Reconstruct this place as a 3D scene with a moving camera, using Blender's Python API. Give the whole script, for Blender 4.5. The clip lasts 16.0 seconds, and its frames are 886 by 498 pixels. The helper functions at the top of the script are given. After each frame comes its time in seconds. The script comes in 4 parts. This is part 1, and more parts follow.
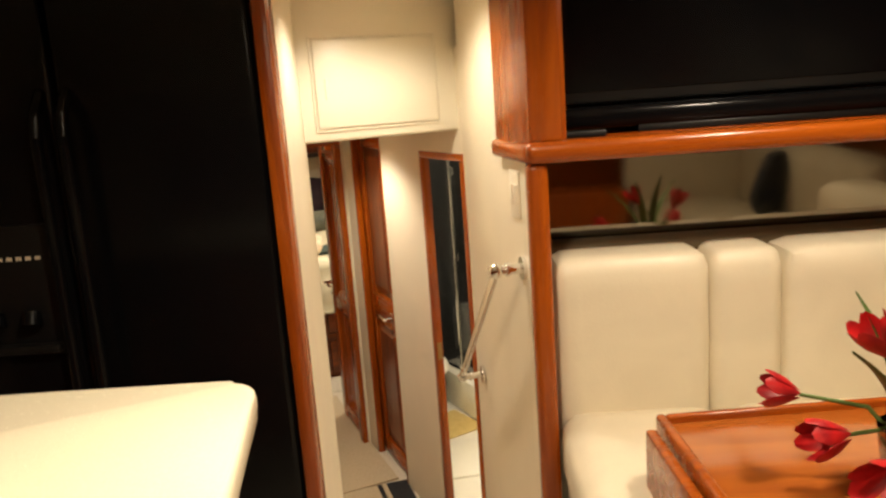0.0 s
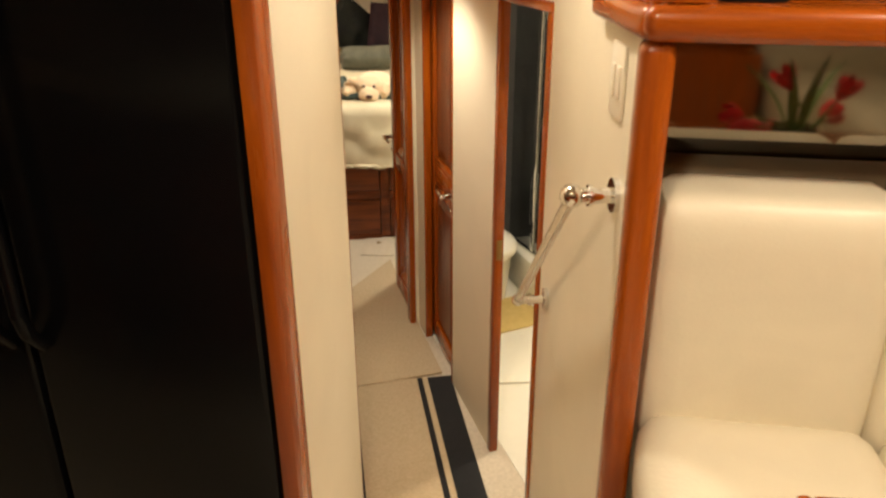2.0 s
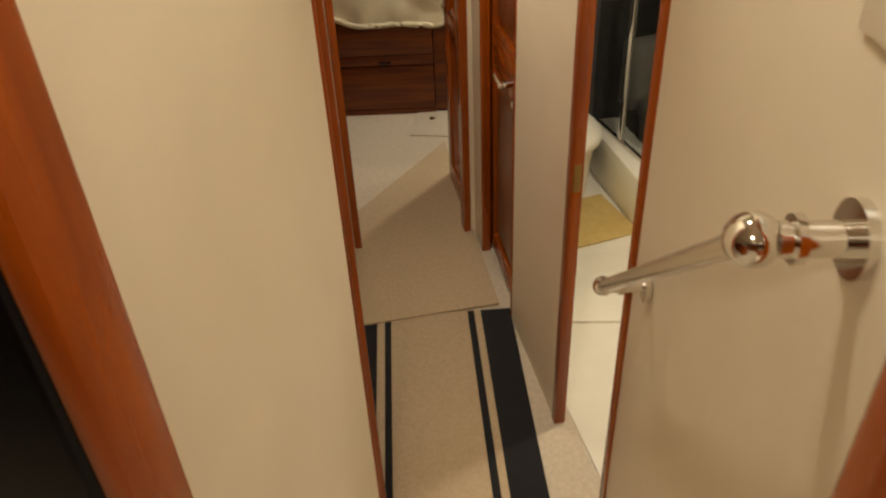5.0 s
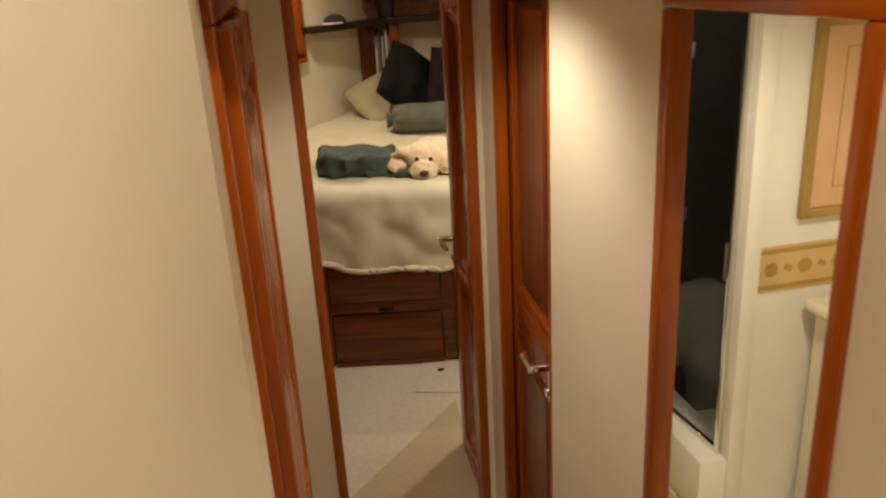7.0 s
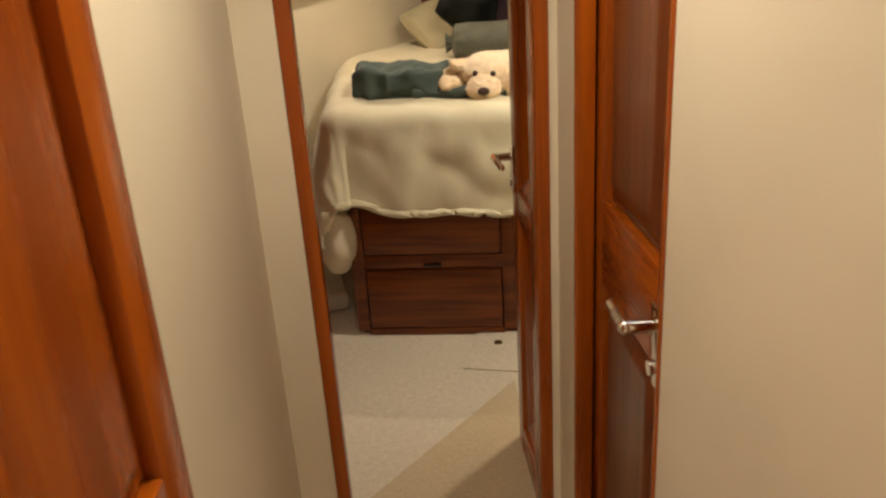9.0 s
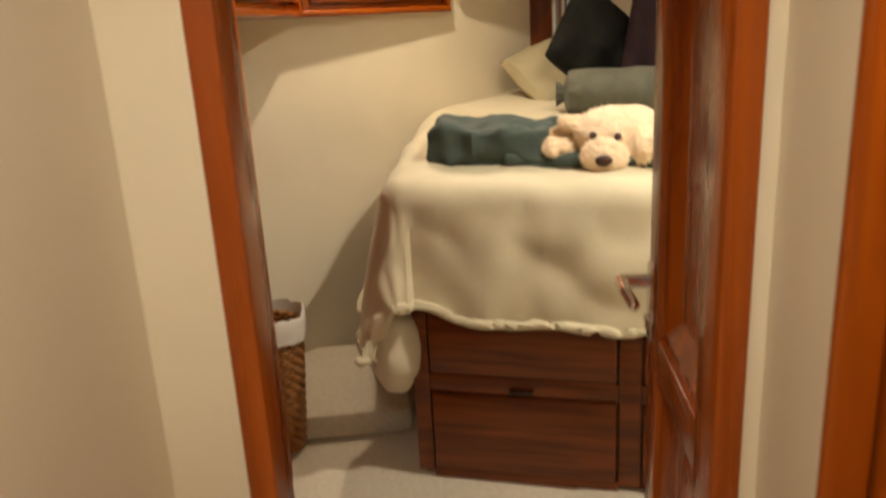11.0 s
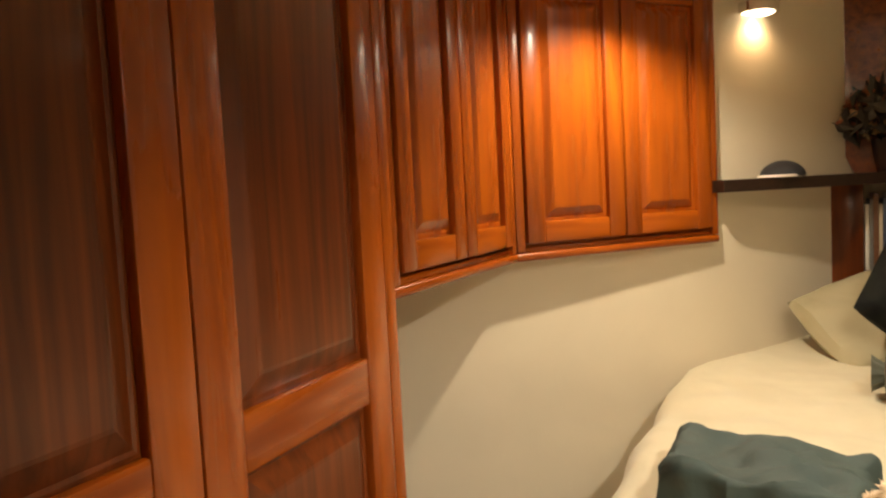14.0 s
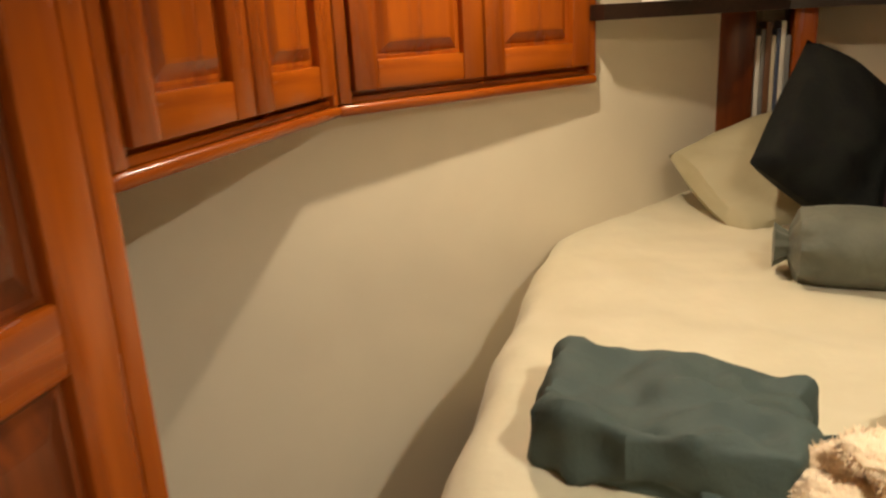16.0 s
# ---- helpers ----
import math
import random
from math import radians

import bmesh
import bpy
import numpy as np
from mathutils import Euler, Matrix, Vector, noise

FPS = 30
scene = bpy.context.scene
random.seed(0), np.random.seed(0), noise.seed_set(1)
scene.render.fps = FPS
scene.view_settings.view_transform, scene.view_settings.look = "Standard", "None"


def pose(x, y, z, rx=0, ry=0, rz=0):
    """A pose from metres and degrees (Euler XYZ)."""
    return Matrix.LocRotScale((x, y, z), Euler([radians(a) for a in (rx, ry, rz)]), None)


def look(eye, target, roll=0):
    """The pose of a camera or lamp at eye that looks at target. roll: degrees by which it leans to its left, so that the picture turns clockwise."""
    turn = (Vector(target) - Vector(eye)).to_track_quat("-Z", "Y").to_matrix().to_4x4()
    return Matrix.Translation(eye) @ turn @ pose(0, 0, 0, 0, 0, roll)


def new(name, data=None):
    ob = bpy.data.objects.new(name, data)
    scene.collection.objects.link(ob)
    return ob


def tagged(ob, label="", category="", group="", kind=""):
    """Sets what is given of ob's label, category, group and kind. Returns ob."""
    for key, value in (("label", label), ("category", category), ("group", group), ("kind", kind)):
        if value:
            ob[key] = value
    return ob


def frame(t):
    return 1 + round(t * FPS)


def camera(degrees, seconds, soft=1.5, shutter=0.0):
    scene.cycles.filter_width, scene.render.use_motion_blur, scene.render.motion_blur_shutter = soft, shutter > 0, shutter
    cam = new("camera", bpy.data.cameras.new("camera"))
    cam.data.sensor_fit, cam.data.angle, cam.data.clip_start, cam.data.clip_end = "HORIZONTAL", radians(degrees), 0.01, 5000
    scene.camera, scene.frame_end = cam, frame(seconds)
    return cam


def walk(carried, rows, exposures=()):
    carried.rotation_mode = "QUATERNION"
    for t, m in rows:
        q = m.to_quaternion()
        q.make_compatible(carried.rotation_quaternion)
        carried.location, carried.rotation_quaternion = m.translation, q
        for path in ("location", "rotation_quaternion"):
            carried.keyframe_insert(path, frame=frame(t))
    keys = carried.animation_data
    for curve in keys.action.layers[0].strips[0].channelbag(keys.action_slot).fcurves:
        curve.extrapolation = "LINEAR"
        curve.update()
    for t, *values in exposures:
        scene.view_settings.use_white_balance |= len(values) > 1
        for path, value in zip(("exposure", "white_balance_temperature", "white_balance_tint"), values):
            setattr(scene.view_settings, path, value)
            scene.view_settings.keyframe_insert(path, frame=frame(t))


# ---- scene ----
cam = camera(60.0, 16.0, soft=2.3, shutter=0.5)
PATH = [
    (0, (-1.351, -2.634, 2.022), (-0.514, -0.859, 1.633), -4.2),
    (0.5, (-1.279, -2.545, 2.019), (-0.53, -0.748, 1.56), -2.2),
    (1, (-1.142, -2.367, 2.022), (-0.479, -0.567, 1.457), -1.9),
    (1.5, (-0.995, -2.209, 2.027), (-0.423, -0.414, 1.355), -1.1),
    (2, (-0.966, -2.005, 2.011), (-0.403, -0.256, 1.22), -0.2),
    (2.5, (-0.915, -1.801, 1.993), (-0.385, -0.112, 1.062), 0.2),
    (3, (-0.814, -1.597, 1.975), (-0.378, 0.014, 0.873), -2.1),
    (3.2, (-0.782, -1.534, 1.973), (-0.385, 0.043, 0.808), -3.8),
    (5.3, (-0.632, -1.103, 1.849), (-0.323, 0.507, 0.704), -2.6),
    (5.5, (-0.62, -1.027, 1.828), (-0.288, 0.64, 0.773), -2.7),
    (6, (-0.558, -0.905, 1.815), (-0.208, 0.897, 1.022), -2.5),
    (6.5, (-0.555, -0.765, 1.85), (-0.174, 1.083, 1.184), -2.9),
    (7, (-0.54, -0.619, 1.833), (-0.164, 1.226, 1.158), -3.3),
    (7.5, (-0.491, -0.467, 1.755), (-0.162, 1.376, 1.051), -4.0),
    (8, (-0.414, -0.29, 1.651), (-0.158, 1.561, 0.938), -4.9),
    (8.2, (-0.404, -0.238, 1.611), (-0.166, 1.616, 0.9), -4.8),
    (10.3, (-0.286, 0.517, 1.199), (-0.239, 2.405, 0.541), -2.3),
    (10.5, (-0.29, 0.59, 1.206), (-0.27, 2.485, 0.569), -2.4),
    (11, (-0.245, 0.808, 1.331), (-0.339, 2.724, 0.764), -3.2),
    (11.5, (-0.231, 0.989, 1.387), (-0.378, 2.918, 0.88), -2.3),
    (12, (-0.248, 1.154, 1.419), (-0.469, 3.07, 0.89), -0.9),
    (12.5, (-0.245, 1.301, 1.448), (-0.629, 3.185, 0.897), -1.0),
    (13, (-0.189, 1.425, 1.497), (-0.812, 3.237, 0.923), -3.0),
    (13.5, (-0.193, 1.526, 1.576), (-0.962, 3.324, 1.156), -2.5),
    (14, (-0.179, 1.533, 1.583), (-0.954, 3.371, 1.435), -2.9),
    (14.5, (-0.201, 1.596, 1.54), (-0.881, 3.445, 1.195), -4.0),
    (15, (-0.254, 1.73, 1.518), (-0.823, 3.576, 0.999), -3.6),
    (15.5, (-0.285, 1.917, 1.529), (-0.787, 3.771, 0.973), -3.1),
    (16, (-0.273, 2.085, 1.555), (-0.704, 3.953, 0.986), -3.1),
]
walk(cam, [(t, look(eye, target, roll)) for t, eye, target, roll in PATH],
     exposures=[(0, 0.2), (1.5, 0.25), (3.0, 0.05), (5.3, -0.4), (8.0, -0.35), (10.4, 0.25), (11.2, 0.1), (12.0, -0.1), (12.6, -0.2), (13.6, 0.0), (14.0, 0.2), (14.4, 0.0), (16, -0.05)])

# ---- world and lights ----
world = bpy.data.worlds.new("world")
scene.world = world
world.use_nodes = True
world.node_tree.nodes["Background"].inputs[0].default_value = (0.9, 0.75, 0.55, 1)
world.node_tree.nodes["Background"].inputs[1].default_value = 0.02
# salon axes: x along the dinette wall, y towards the bow, floor 0.57 m above the passage
SALON = pose(-1.629, -2.465, 0.57, 0, 0, -27.5)
WARM, WARMER, SOFTW = (1.0, 0.84, 0.62), (1.0, 0.62, 0.3), (1.0, 0.87, 0.68)
PALE = (1.0, 0.91, 0.74)


def spot_lamp(place, watts, colour, radius=0.05, angle=150, blend=0.6):
    light = bpy.data.lights.new("downlight_or_fill_bulb", "SPOT")
    light.energy, light.color, light.shadow_soft_size = watts, colour, radius
    light.spot_size, light.spot_blend = radians(angle), blend
    ob = new("downlight_or_fill_bulb", light)
    ob.matrix_world = pose(*place)
    return ob


LAMPS = [  # x, y, z, watts, colour, radius
    (*(SALON @ Vector((0.15, 0.9, 2.02))), 80, WARM, 0.06),
    (*(SALON @ Vector((1.15, 1.45, 2.02))), 74, WARM, 0.06),
    (*(SALON @ Vector((0.2, -0.9, 2.02))), 60, WARM, 0.06),
    (*(SALON @ Vector((1.7, -0.6, 2.02))), 55, WARM, 0.06),
    (-0.45, -0.42, 2.39, 33, PALE, 0.05),
    (-0.29, 0.85, 1.90, 36, PALE, 0.05),
    (0.55, 0.55, 2.00, 92, SOFTW, 0.06),
    (0.95, 1.62, 2.00, 10, SOFTW, 0.06),
    (-0.42, 3.66, 2.14, 46, WARM, 0.02),
    # added fill over the berth, no such fitting known
    (0.65, 3.55, 2.14, 11, WARM, 0.03),
    # added fill for bed front and cabin floor, no such fitting known
    (0.38, 2.32, 2.14, 98, PALE, 0.03),
    # warm reading light at the hull side
    (-0.19, 4.40, 2.12, 4, WARMER, 0.03),
]
for x, y, z, watts, colour, radius in LAMPS:
    spot_lamp((x, y, z), watts, colour, radius, 140 if z < 1.95 else 150)

# ---- materials ----


def material(name, colour, rough=0.5, metal=0.0, second=None, scale=8.0, stretch=(1, 1, 1), bump=0.0, bump_scale=60.0, detail=6.0, coat=0.0, alter=0.08, sheen=0.0, spec=0.5):
    m = bpy.data.materials.new(name)
    m.use_nodes = True
    n, l = m.node_tree.nodes, m.node_tree.links
    b = n["Principled BSDF"]
    b.inputs["Roughness"].default_value, b.inputs["Metallic"].default_value = rough, metal
    b.inputs["Coat Weight"].default_value, b.inputs["Coat Roughness"].default_value = coat, 0.12
    b.inputs["Sheen Weight"].default_value = sheen
    b.inputs["Specular IOR Level"].default_value = spec
    co = n.new("ShaderNodeTexCoord")
    mp = n.new("ShaderNodeMapping")
    mp.inputs["Scale"].default_value = stretch
    l.new(co.outputs["Object"], mp.inputs["Vector"])
    big = n.new("ShaderNodeTexNoise")
    big.inputs["Scale"].default_value, big.inputs["Detail"].default_value, big.inputs["Distortion"].default_value = scale, detail, 0.6
    l.new(mp.outputs["Vector"], big.inputs["Vector"])
    mix = n.new("ShaderNodeMix")
    mix.data_type = "RGBA"
    second = second or tuple(c * (1 - alter * 2) for c in colour)
    mix.inputs["A"].default_value, mix.inputs["B"].default_value = (*colour, 1), (*second, 1)
    ramp = n.new("ShaderNodeMapRange")
    ramp.inputs["From Min"].default_value, ramp.inputs["From Max"].default_value = 0.32, 0.68
    l.new(big.outputs["Fac"], ramp.inputs["Value"])
    l.new(ramp.outputs["Result"], mix.inputs["Factor"])
    stain = n.new("ShaderNodeTexNoise")
    stain.inputs["Scale"].default_value = 1.7
    l.new(co.outputs["Object"], stain.inputs["Vector"])
    hue = n.new("ShaderNodeHueSaturation")
    rnd = n.new("ShaderNodeMapRange")
    rnd.inputs["To Min"].default_value, rnd.inputs["To Max"].default_value = 1 - alter, 1 + alter
    l.new(stain.outputs["Fac"], rnd.inputs["Value"])
    l.new(rnd.outputs["Result"], hue.inputs["Value"])
    l.new(mix.outputs["Result"], hue.inputs["Color"])
    l.new(hue.outputs["Color"], b.inputs["Base Color"])
    rr = n.new("ShaderNodeMapRange")
    rr.inputs["To Min"].default_value, rr.inputs["To Max"].default_value = max(rough - 0.07, 0.02), min(rough + 0.07, 1)
    l.new(big.outputs["Fac"], rr.inputs["Value"])
    l.new(rr.outputs["Result"], b.inputs["Roughness"])
    if bump:
        fine = n.new("ShaderNodeTexNoise")
        fine.inputs["Scale"].default_value, fine.inputs["Detail"].default_value = bump_scale, 3
        l.new(mp.outputs["Vector"], fine.inputs["Vector"])
        bn = n.new("ShaderNodeBump")
        bn.inputs["Strength"].default_value, bn.inputs["Distance"].default_value = bump, 0.004
        l.new(fine.outputs["Fac"], bn.inputs["Height"])
        l.new(bn.outputs["Normal"], b.inputs["Normal"])
    return m


WOOD_A, WOOD_B = (0.40, 0.086, 0.004), (0.22, 0.040, 0.003)
M_WOOD = material("cherry_upright", WOOD_A, 0.27, second=WOOD_B, scale=3.2, stretch=(7, 7, 0.5), bump=0.025, bump_scale=18, coat=0.14, spec=0.38)
M_WOODX = material("cherry_along_x", WOOD_A, 0.27, second=WOOD_B, scale=3.2, stretch=(0.55, 9, 9), bump=0.025, bump_scale=18, coat=0.14, spec=0.38)
M_WOODY = material("cherry_along_y", WOOD_A, 0.27, second=WOOD_B, scale=3.2, stretch=(9, 0.55, 9), bump=0.025, bump_scale=18, coat=0.14, spec=0.38)
M_DARKW = material("cherry_deep", (0.19, 0.042, 0.007), 0.3, second=(0.075, 0.016, 0.0035), scale=4, stretch=(10, 10, 0.5), bump=0.025, bump_scale=18, coat=0.14, spec=0.38)
M_DARKX = material("cherry_deep_along_x", (0.22, 0.056, 0.011), 0.33, second=(0.085, 0.02, 0.005), scale=4, stretch=(0.5, 10, 10), bump=0.025, bump_scale=18, coat=0.1, spec=0.35)
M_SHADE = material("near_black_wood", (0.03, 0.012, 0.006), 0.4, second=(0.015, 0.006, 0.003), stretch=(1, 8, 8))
M_WALL = material("cream_vinyl_wall", (0.76, 0.67, 0.51), 0.5, scale=3, bump=0.06, bump_scale=160, alter=0.03)
M_WHITE = material("cream_white_lacquer", (0.80, 0.73, 0.58), 0.32, scale=2, alter=0.02)
M_CEIL = material("white_vinyl_headliner", (0.78, 0.70, 0.56), 0.6, bump=0.05, bump_scale=120, alter=0.03)
M_CARPET = material("cream_carpet", (0.66, 0.57, 0.44), 0.95, second=(0.56, 0.48, 0.36), scale=60, bump=0.6, bump_scale=420, alter=0.07, sheen=0.2)
M_MAT = material("sand_runner", (0.55, 0.43, 0.28), 0.95, second=(0.48, 0.37, 0.23), scale=80, bump=0.5, bump_scale=500, alter=0.06)
M_RUGBLACK = material("black_rug_pile", (0.011, 0.011, 0.013), 0.95, scale=90, bump=0.5, bump_scale=500)
M_BLACK = material("black_gloss_enamel", (0.0035, 0.0035, 0.004), 0.2, scale=3, bump=0.03, bump_scale=90, spec=0.14)
M_BLACKM = material("black_satin_plastic", (0.008, 0.008, 0.008), 0.4, spec=0.25)
M_LEATHER = material("cream_leather", (0.74, 0.66, 0.50), 0.42, scale=5, bump=0.12, bump_scale=140, alter=0.04)
M_PIPING = material("olive_brown_trim", (0.13, 0.095, 0.05), 0.6, bump=0.2, bump_scale=200)
M_COUNTER = material("cream_solid_counter", (0.78, 0.72, 0.56), 0.25, second=(0.74, 0.67, 0.5), scale=300, alter=0.02)
M_CHROME = material("polished_chrome", (0.8, 0.78, 0.74), 0.08, 1.0, alter=0.02)
M_BRASS = material("aged_brass", (0.35, 0.22, 0.08), 0.3, 1.0)
M_SPREAD = material("sage_cream_coverlet", (0.63, 0.56, 0.39), 0.7, second=(0.58, 0.51, 0.34), scale=7, bump=0.25, bump_scale=30, alter=0.06, sheen=0.2)
M_BEDPILLOW = material("sage_pillow_case", (0.42, 0.36, 0.22), 0.8, second=(0.36, 0.31, 0.18), scale=7, bump=0.3, bump_scale=40, alter=0.08)
M_SHEET = material("cream_shell_fabric", (0.66, 0.58, 0.43), 0.8, scale=6, bump=0.2, bump_scale=60, alter=0.05)
M_TOWEL = material("green_slate_fabric", (0.052, 0.075, 0.064), 0.72, second=(0.042, 0.062, 0.054), scale=9, bump=0.3, bump_scale=120, alter=0.1)
M_BOLSTER = material("olive_grey_velvet", (0.115, 0.115, 0.08), 0.7, second=(0.075, 0.078, 0.055), scale=14, bump=0.25, bump_scale=80, alter=0.12, sheen=0.1)
M_PLUM = material("plum_velvet", (0.026, 0.014, 0.017), 0.8, second=(0.014, 0.008, 0.011), scale=14, bump=0.3, bump_scale=80, alter=0.15, sheen=0.0, spec=0.1)
M_DKGREEN = material("black_green_velvet", (0.013, 0.014, 0.011), 0.8, second=(0.008, 0.008, 0.008), scale=14, bump=0.3, bump_scale=80, alter=0.15, sheen=0.0, spec=0.1)
M_NAVY = material("navy_cushion", (0.012, 0.017, 0.03), 0.75, bump=0.2, bump_scale=90)
M_FUR = material("cream_plush", (0.90, 0.72, 0.50), 0.95, second=(0.82, 0.62, 0.40), scale=40, bump=1.0, bump_scale=130, alter=0.06, sheen=0.5)
M_NOSE = material("brown_plush_nose", (0.045, 0.014, 0.009), 0.5)
M_WICKER = material("amber_wicker", (0.38, 0.16, 0.035), 0.5, second=(0.27, 0.1, 0.02), scale=40, alter=0.15)
M_LINER = material("white_plastic_liner", (0.75, 0.68, 0.6), 0.35, bump=0.4, bump_scale=30)
M_MIRROR = material("smoked_mirror", (0.29, 0.26, 0.21), 0.02, 1.0, alter=0.01)
M_TILE = material("white_bath_surface", (0.84, 0.80, 0.68), 0.3, alter=0.02)
M_BORDER = material("ochre_border_paper", (0.66, 0.47, 0.2), 0.55, second=(0.6, 0.42, 0.17), alter=0.04)
M_MOTIF = material("ochre_motif", (0.5, 0.29, 0.06), 0.55)
M_PEACH = material("peach_print", (0.72, 0.44, 0.24), 0.5, second=(0.66, 0.4, 0.2), scale=5)
M_GOLD = material("gilt_frame", (0.46, 0.29, 0.08), 0.4, 0.3, bump=0.2, bump_scale=90)
M_YELLOW = material("straw_bath_rug", (0.62, 0.46, 0.17), 0.9, second=(0.54, 0.39, 0.13), scale=20, bump=0.5, bump_scale=200)
M_SHOWER = material("dark_shower_acrylic", (0.055, 0.053, 0.05), 0.2, alter=0.1, coat=0.3)
M_RED = material("red_tulip_petal", (0.55, 0.012, 0.012), 0.4, second=(0.32, 0.006, 0.01), scale=30, alter=0.15)
M_LEAF = material("tulip_leaf", (0.10, 0.16, 0.03), 0.5, second=(0.06, 0.11, 0.02), scale=12, alter=0.15)
M_DARKLEAF = material("dark_dried_leaf", (0.03, 0.022, 0.012), 0.7, second=(0.012, 0.01, 0.006), scale=20, alter=0.2)
M_RUST = material("rust_petal", (0.28, 0.07, 0.02), 0.7, alter=0.2)
M_TANP = material("tan_petal", (0.42, 0.25, 0.11), 0.7, alter=0.2)
M_PLASTIC = material("ivory_switch_plastic", (0.78, 0.7, 0.55), 0.3, alter=0.01)
M_BLUECAP = material("charcoal_cap_cloth", (0.012, 0.012, 0.016), 0.8, bump=0.2)
M_TEAKTOP = material("varnished_table_top", (0.42, 0.12, 0.018), 0.16, second=(0.3, 0.075, 0.012), scale=3, stretch=(0.8, 5, 5), coat=0.7)
# colours of the stripes reflected in the headboard mirror
M_STRIPES = [material("reflected_stripe_" + n, c, 0.5) for n, c in (("white", (0.7, 0.66, 0.58)), ("grey", (0.2, 0.19, 0.18)), ("brown", (0.16, 0.07, 0.03)), ("ivory", (0.6, 0.52, 0.38)), ("blue", (0.05, 0.07, 0.12)))]


def pane_material():
    m = bpy.data.materials.new("smoked_shower_glass")
    m.use_nodes = True
    b = m.node_tree.nodes["Principled BSDF"]
    b.inputs["Base Color"].default_value = (0.5, 0.51, 0.5, 1)
    b.inputs["Transmission Weight"].default_value, b.inputs["Roughness"].default_value, b.inputs["IOR"].default_value = 1.0, 0.03, 1.45
    return m


def bulb_material():
    m = bpy.data.materials.new("lit_lens")
    m.use_nodes = True
    b = m.node_tree.nodes["Principled BSDF"]
    b.inputs["Emission Color"].default_value, b.inputs["Emission Strength"].default_value = (1, 0.78, 0.5, 1), 6
    return m


M_GLASS, M_BULB = pane_material(), bulb_material()
M_ACRYLIC = bpy.data.materials.new("clear_acrylic")
M_ACRYLIC.use_nodes = True
M_ACRYLIC.node_tree.nodes["Principled BSDF"].inputs["Transmission Weight"].default_value = 1.0
M_ACRYLIC.node_tree.nodes["Principled BSDF"].inputs["Roughness"].default_value = 0.08
M_ACRYLIC.node_tree.nodes["Principled BSDF"].inputs["Base Color"].default_value = (0.95, 0.92, 0.85, 1)

# ---- mesh helpers ----


def box(bm, x0, y0, z0, x1, y1, z1, bevel=0.0, seg=2, m=None):
    made = bmesh.ops.create_cube(bm, size=1)["verts"]
    bmesh.ops.transform(bm, matrix=Matrix.Translation(((x0 + x1) / 2, (y0 + y1) / 2, (z0 + z1) / 2)) @ Matrix.Diagonal((abs(x1 - x0), abs(y1 - y0), abs(z1 - z0), 1)), verts=made)
    if bevel:
        made = list({v for f in bmesh.ops.bevel(bm, geom=list({e for v in made for e in v.link_edges}), offset=bevel, segments=seg, affect="EDGES", profile=0.5)["faces"] for v in f.verts} | {v for v in made if v.is_valid})
    if m is not None:
        bmesh.ops.transform(bm, matrix=m, verts=[v for v in made if v.is_valid])


def tube(bm, a, b, r, r2=None, sides=14):
    a, b = Vector(a), Vector(b)
    made = bmesh.ops.create_cone(bm, cap_ends=True, segments=sides, radius1=r, radius2=r if r2 is None else r2, depth=(b - a).length)["verts"]
    bmesh.ops.transform(bm, matrix=Matrix.Translation((a + b) / 2) @ (b - a).to_track_quat("Z", "Y").to_matrix().to_4x4(), verts=made)


def ball(bm, c, r, squash=(1, 1, 1), m=None, sub=3):
    made = bmesh.ops.create_icosphere(bm, subdivisions=sub, radius=1)["verts"]
    bmesh.ops.transform(bm, matrix=Matrix.Translation(c) @ (m or Matrix()) @ Matrix.Diagonal((r * squash[0], r * squash[1], r * squash[2], 1)), verts=made)


def done(bm, name, mat, parent=None, smooth=True, m=None):
    bmesh.ops.recalc_face_normals(bm, faces=bm.faces)
    me = bpy.data.meshes.new(name)
    bm.to_mesh(me)
    bm.free()
    me.materials.append(mat)
    if smooth:
        me.shade_smooth()
        me.set_sharp_from_angle(angle=radians(38))
    ob = new(name, me)
    if parent:
        ob.parent = parent
    if m is not None:
        ob.matrix_basis = m
    return ob


def block(name, mat, x0, y0, z0, x1, y1, z1, bevel=0.003, parent=None, m=None):
    bm = bmesh.new()
    box(bm, x0, y0, z0, x1, y1, z1, bevel)
    return done(bm, name, mat, parent, True, m)


def thing(name, m, label, category, group="", kind=""):
    ob = new(name)
    ob.empty_display_size = 0.05
    ob.matrix_basis = m
    return tagged(ob, label, category, group, kind)


def structure(ob, label, category):
    return tagged(ob, label, category, kind="structure")


def prism(bm, outline, z0, z1):
    low = [bm.verts.new((x, y, z0)) for x, y in outline]
    top = [bm.verts.new((x, y, z1)) for x, y in outline]
    bm.faces.new(low[::-1])
    bm.faces.new(top)
    for i in range(len(low)):
        j = (i + 1) % len(low)
        bm.faces.new((low[i], low[j], top[j], top[i]))


def slab(name, mat, outline, z0, z1, label, category, m=None):
    bm = bmesh.new()
    prism(bm, outline, z0, z1)
    return structure(done(bm, name, mat, None, False, m), label, category)


